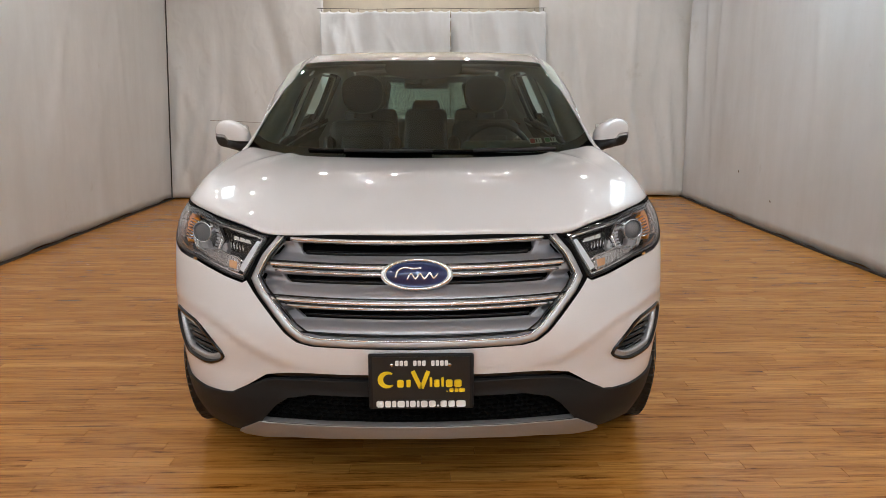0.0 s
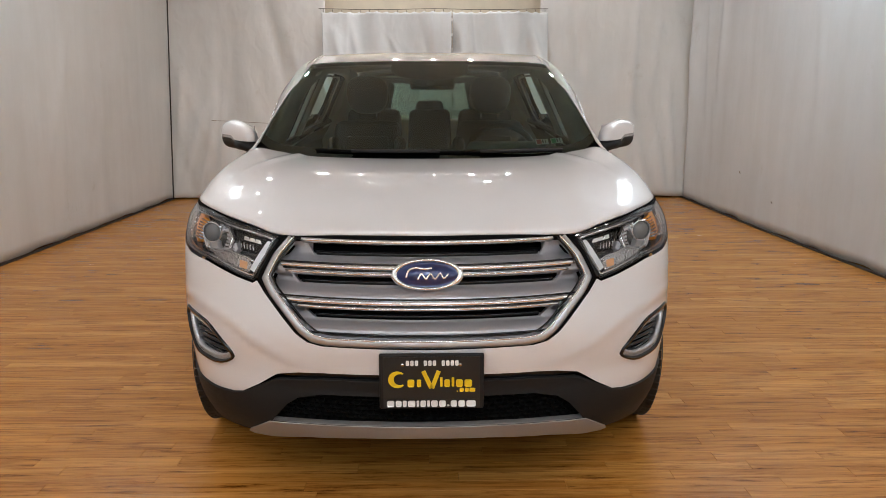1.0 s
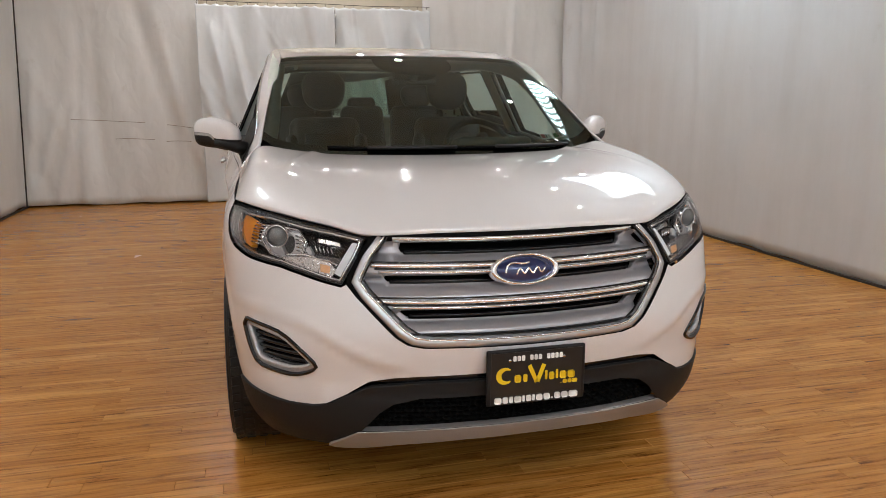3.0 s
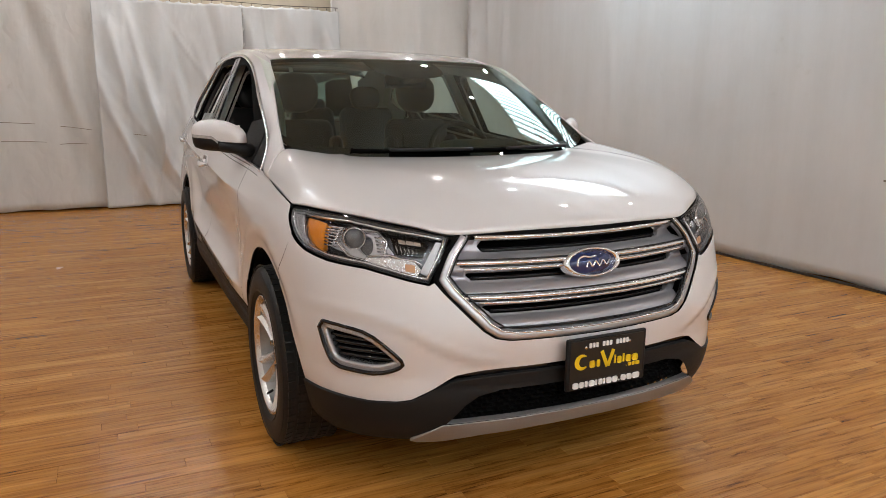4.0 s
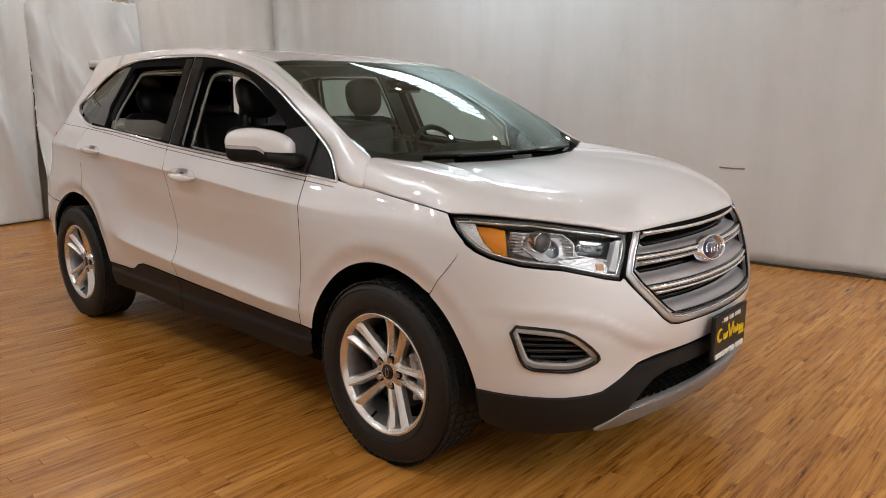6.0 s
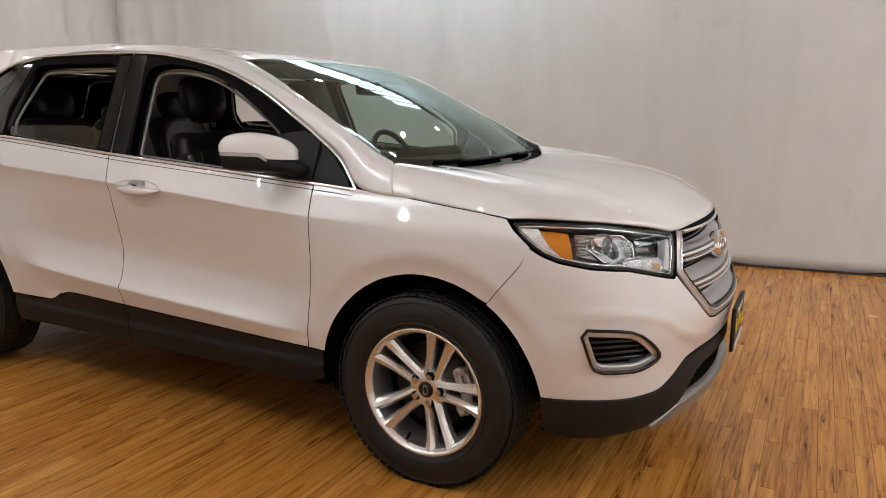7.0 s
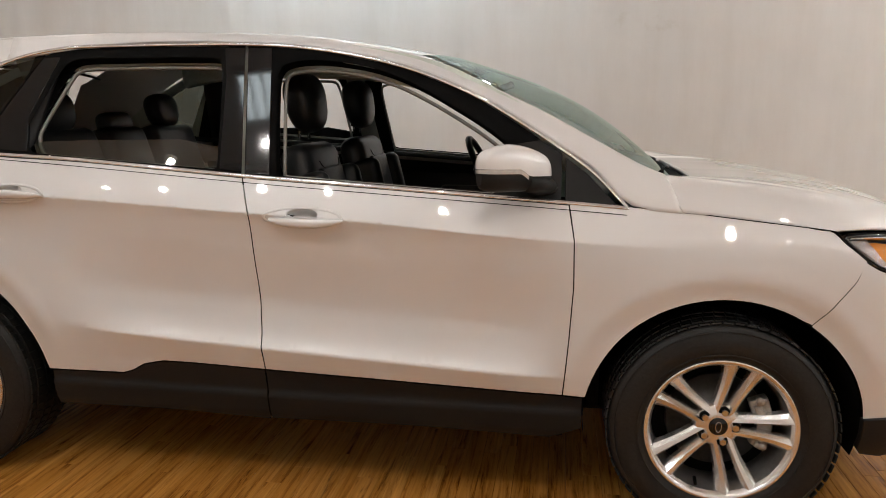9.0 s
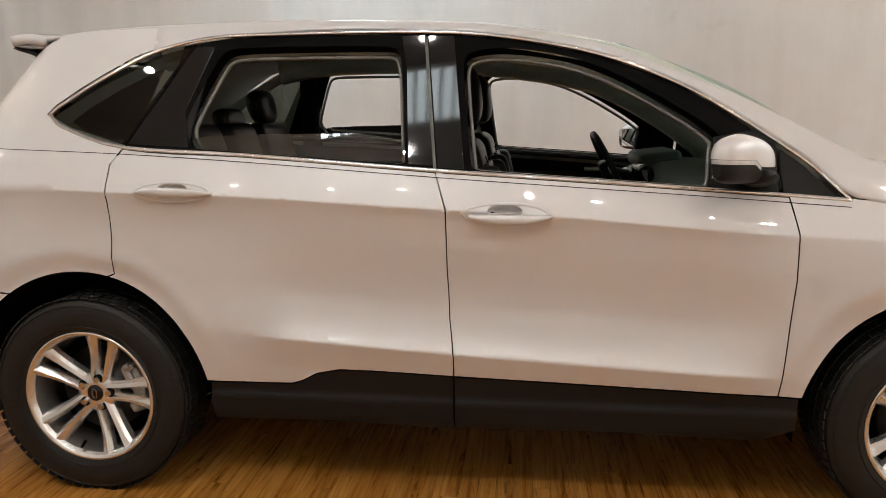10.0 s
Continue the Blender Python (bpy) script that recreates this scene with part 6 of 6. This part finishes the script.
cushion("headrest", (.22, .08, .09), pose(0, 2.66, 1.325, -12), rs, .03)

dash = new("dashboard")
dash.parent = car
dash["label"] = "dark soft-touch dashboard with gauge hood and vents"
prof = [(.26, 1.075), (.42, 1.118), (.58, 1.130), (.70, 1.118), (.775, 1.085), (.80, 1.04), (.785, .96), (.74, .86), (.70, .74), (.40, .70)]
bm = bmesh.new()
rows = [[bm.verts.new((x, y, z - .035 * (x / .76) ** 4)) for y, z in prof] for x in [-.76 + 1.52 * k / 18 for k in range(19)]]
for a, b in zip(rows, rows[1:]):
    for k in range(len(prof) - 1):
        bm.faces.new((a[k], a[k + 1], b[k + 1], b[k]))
part("dash_top", bm, DASH, dash)
bm = bmesh.new()
box(bm, (.40, .20, .07), pose(.40, .70, 1.125, -6), .03, 3)
part("gauge_hood", bm, DASH, dash)
bm = bmesh.new()
box(bm, (.25, .06, .24), pose(0, .79, 1.00, -14), .015, 2)
part("centre_stack", bm, GLOSS_BLACK, dash)
for x in (-.64, -.17, .17, .64):
    bm = bmesh.new()
    box(bm, (.10, .03, .05), pose(x, .795, 1.03, -12), .01)
    part("air_vent", bm, SATIN, dash)
bm = bmesh.new()
box(bm, (.24, .95, .32), pose(0, 1.25, .62), .04, 3)
part("console", bm, TRIM_DARK, car, "dark centre console")

sw = new("steering_wheel")
sw.parent = car
sw["label"] = "black leather steering wheel with three spokes"
m = pose(.40, .905, 1.070, 63)
bm = bmesh.new()
tube(bm, [m @ Vector((.190 * math.cos(a), .186 * math.sin(a), 0)) for a in [2 * math.pi * k / 40 for k in range(40)]], .0155, 10, True)
part("wheel_rim", bm, LEATHER, sw)
bm = bmesh.new()
box(bm, (.15, .12, .05), m @ pose(0, -.01, -.02), .02, 3)
part("wheel_boss", bm, TRIM_DARK, sw)
for x0, y0, x1, y1 in ((-.06, 0, -.175, .01), (.06, 0, .175, .01), (0, -.05, 0, -.172)):
    bm = bmesh.new()
    sweep(bm, [m @ Vector((x0, y0, -.01)), m @ Vector((x1, y1, 0))], [m.to_3x3() @ Vector((0, 0, 1))] * 2, [(-.018, -.006), (.018, -.006), (.018, .006), (-.018, .006)])
    part("wheel_spoke", bm, SATIN, sw)
bm = bmesh.new()
tube(bm, [m @ Vector((0, 0, -.03)), Vector((.40, .72, 1.00))], .035, 12)
part("steering_column", bm, TRIM_DARK, sw)

grid_mesh("headliner", lambda a, b: roof_at(a, .03 + .95 * b) - Vector((0, 0, .035)), 20, 20, TRIM_LIGHT, car, "grey cloth headliner")
for s in (1, -1):
    side = (lambda p: p) if s > 0 else flip
    for y0, y1, zb in ((.44, 1.575, .012), (1.60, 2.70, .012)):
        top = lower(between(BELT, y0, y1), zb)
        panel("door_lining", side(Y(*top) + Y((y1 if y1 < 2 else 2.42, .46), (y0, .46))), TRIM_DARK, car, "dark door lining", fn=skin_at(.085), gap=0, step=6, depth=.0, lip=0, out=-1)
        # the dark shelf between the pane slot and the lining
        bm = bmesh.new()
        pts = [skin(side_u(y, z), z * 100) for y, z in top]
        pts = [Vector((s * (p.x - .045), p.y, p.z)) for p in pts]
        sweep(bm, pts, [Vector((0, 0, 1))] * len(pts), [(-.042, -.02), (.042, -.02), (.036, .003), (-.036, .003)])
        part("door_shelf", bm, TRIM_DARK, car)
        bm = bmesh.new()
        ym = (y0 + y1) / 2
        box(bm, (.05, .42, .06), pose(s * (.80 if y0 < 1 else .79), ym - .02, .93), .02, 3)
        part("armrest", bm, TRIM_DARK, car)
    bm = bmesh.new()
    box(bm, (.03, .13, .022), pose(s * .835, .93, 1.035), .008, 2)
    part("door_release", bm, SATIN, car)
    # cabin side of the pillars
    rails = [(.36, 1.12, .03), (.55, 1.265, .03), (.84, 1.435, .03), (1.10, 1.525, .03), (1.65, 1.595, .03), (2.3, 1.60, .03), (2.62, 1.555, .03)]
    pts = catmull([skin(side_u(y, z), z * 100) + Vector((-.078, 0, .002)) for y, z, _ in rails], 6)
    bm = bmesh.new()
    sweep(bm, [Vector((s * p.x, p.y, p.z)) for p in pts], [Vector((-s, 0, .2))] * len(pts), [(-.055, -.03), (.055, -.03), (.048, .012), (-.048, .012)])
    part("pillar_trim", bm, PILLAR_GREY, car, "grey cloth roof rail lining")
    for y0, z0, y1, z1 in ((1.60, 1.17, 1.655, 1.59), (2.52, 1.24, 2.47, 1.57)):
        bm = bmesh.new()
        pts = [skin(side_u(y0 + (y1 - y0) * t, z0 + (z1 - z0) * t), 100 * (z0 + (z1 - z0) * t)) + Vector((-.062, 0, 0)) for t in [k / 6 for k in range(-2, 7)] if True]
        sweep(bm, [Vector((s * p.x, p.y, p.z)) for p in pts], [Vector((-s, 0, 0))] * len(pts), [(-.055, -.03), (.055, -.03), (.045, .015), (-.045, .015)])
        part("pillar_trim", bm, PILLAR_GREY if y0 < 2 else TRIM_DARK, car, "moulded pillar lining")


# ---- laminate floor, strip by strip ----
floor = structure(new("floor"), "honey brown laminate floor of narrow staggered strips", "floor")
STRIP_W, STRIP_T = .066, .012
LENGTHS = [.42, .55, .68, .80, .95, 1.12]


def strip_mesh(length):
    g, c = .0004, .0010
    x, y = length / 2 - g, STRIP_W / 2 - g
    vs = [(sx * x, sy * y, -.010) for sx, sy in ((-1, -1), (1, -1), (1, 1), (-1, 1))]
    vs += [(sx * x, sy * y, -c) for sx, sy in ((-1, -1), (1, -1), (1, 1), (-1, 1))]
    vs += [(sx * (x - c), sy * (y - c), 0) for sx, sy in ((-1, -1), (1, -1), (1, 1), (-1, 1))]
    fs = [(0, 1, 5, 4), (1, 2, 6, 5), (2, 3, 7, 6), (3, 0, 4, 7), (4, 5, 9, 8), (5, 6, 10, 9), (6, 7, 11, 10), (7, 4, 8, 11), (8, 9, 10, 11)]
    return vs, fs


shapes = []
for L in LENGTHS:
    vs, fs = strip_mesh(L)
    me = bpy.data.meshes.new("strip")
    me.from_pydata(vs, [], fs)
    me.materials.append(WOOD)
    shapes.append((L, me, vs, fs))

rng = random.Random(77)
rest_v, rest_f, singles = [], [], 0
row = 0
y = FRONT_Y
while y < BACK_Y + .1:
    x = -3.74
    while x < 4.12:
        L, me, vs, fs = shapes[rng.randrange(len(shapes))] if x > -3.7 else shapes[row % len(shapes)]
        cx, cy = x + L / 2, y
        dz = rng.uniform(-.0003, .0003)
        near = -2.95 < cx < -1.2 and -.6 < cy < 2.6 or -1.6 < cx < 1.6 and -2.05 < cy < -1.1
        if near and singles < 300:
            ob = new("strip", me)
            ob.location = (cx, cy, dz)
            ob.parent = floor
            singles += 1
        else:
            k = len(rest_v)
            rest_v += [(a + cx, b + cy, c + dz) for a, b, c in vs]
            rest_f += [tuple(i + k for i in f) for f in fs]
        x += L
    y += STRIP_W
    row += 1
rest = mesh_object("strips", rest_v, rest_f, WOOD, floor, "", False)
rest["kind"] = "stuff"
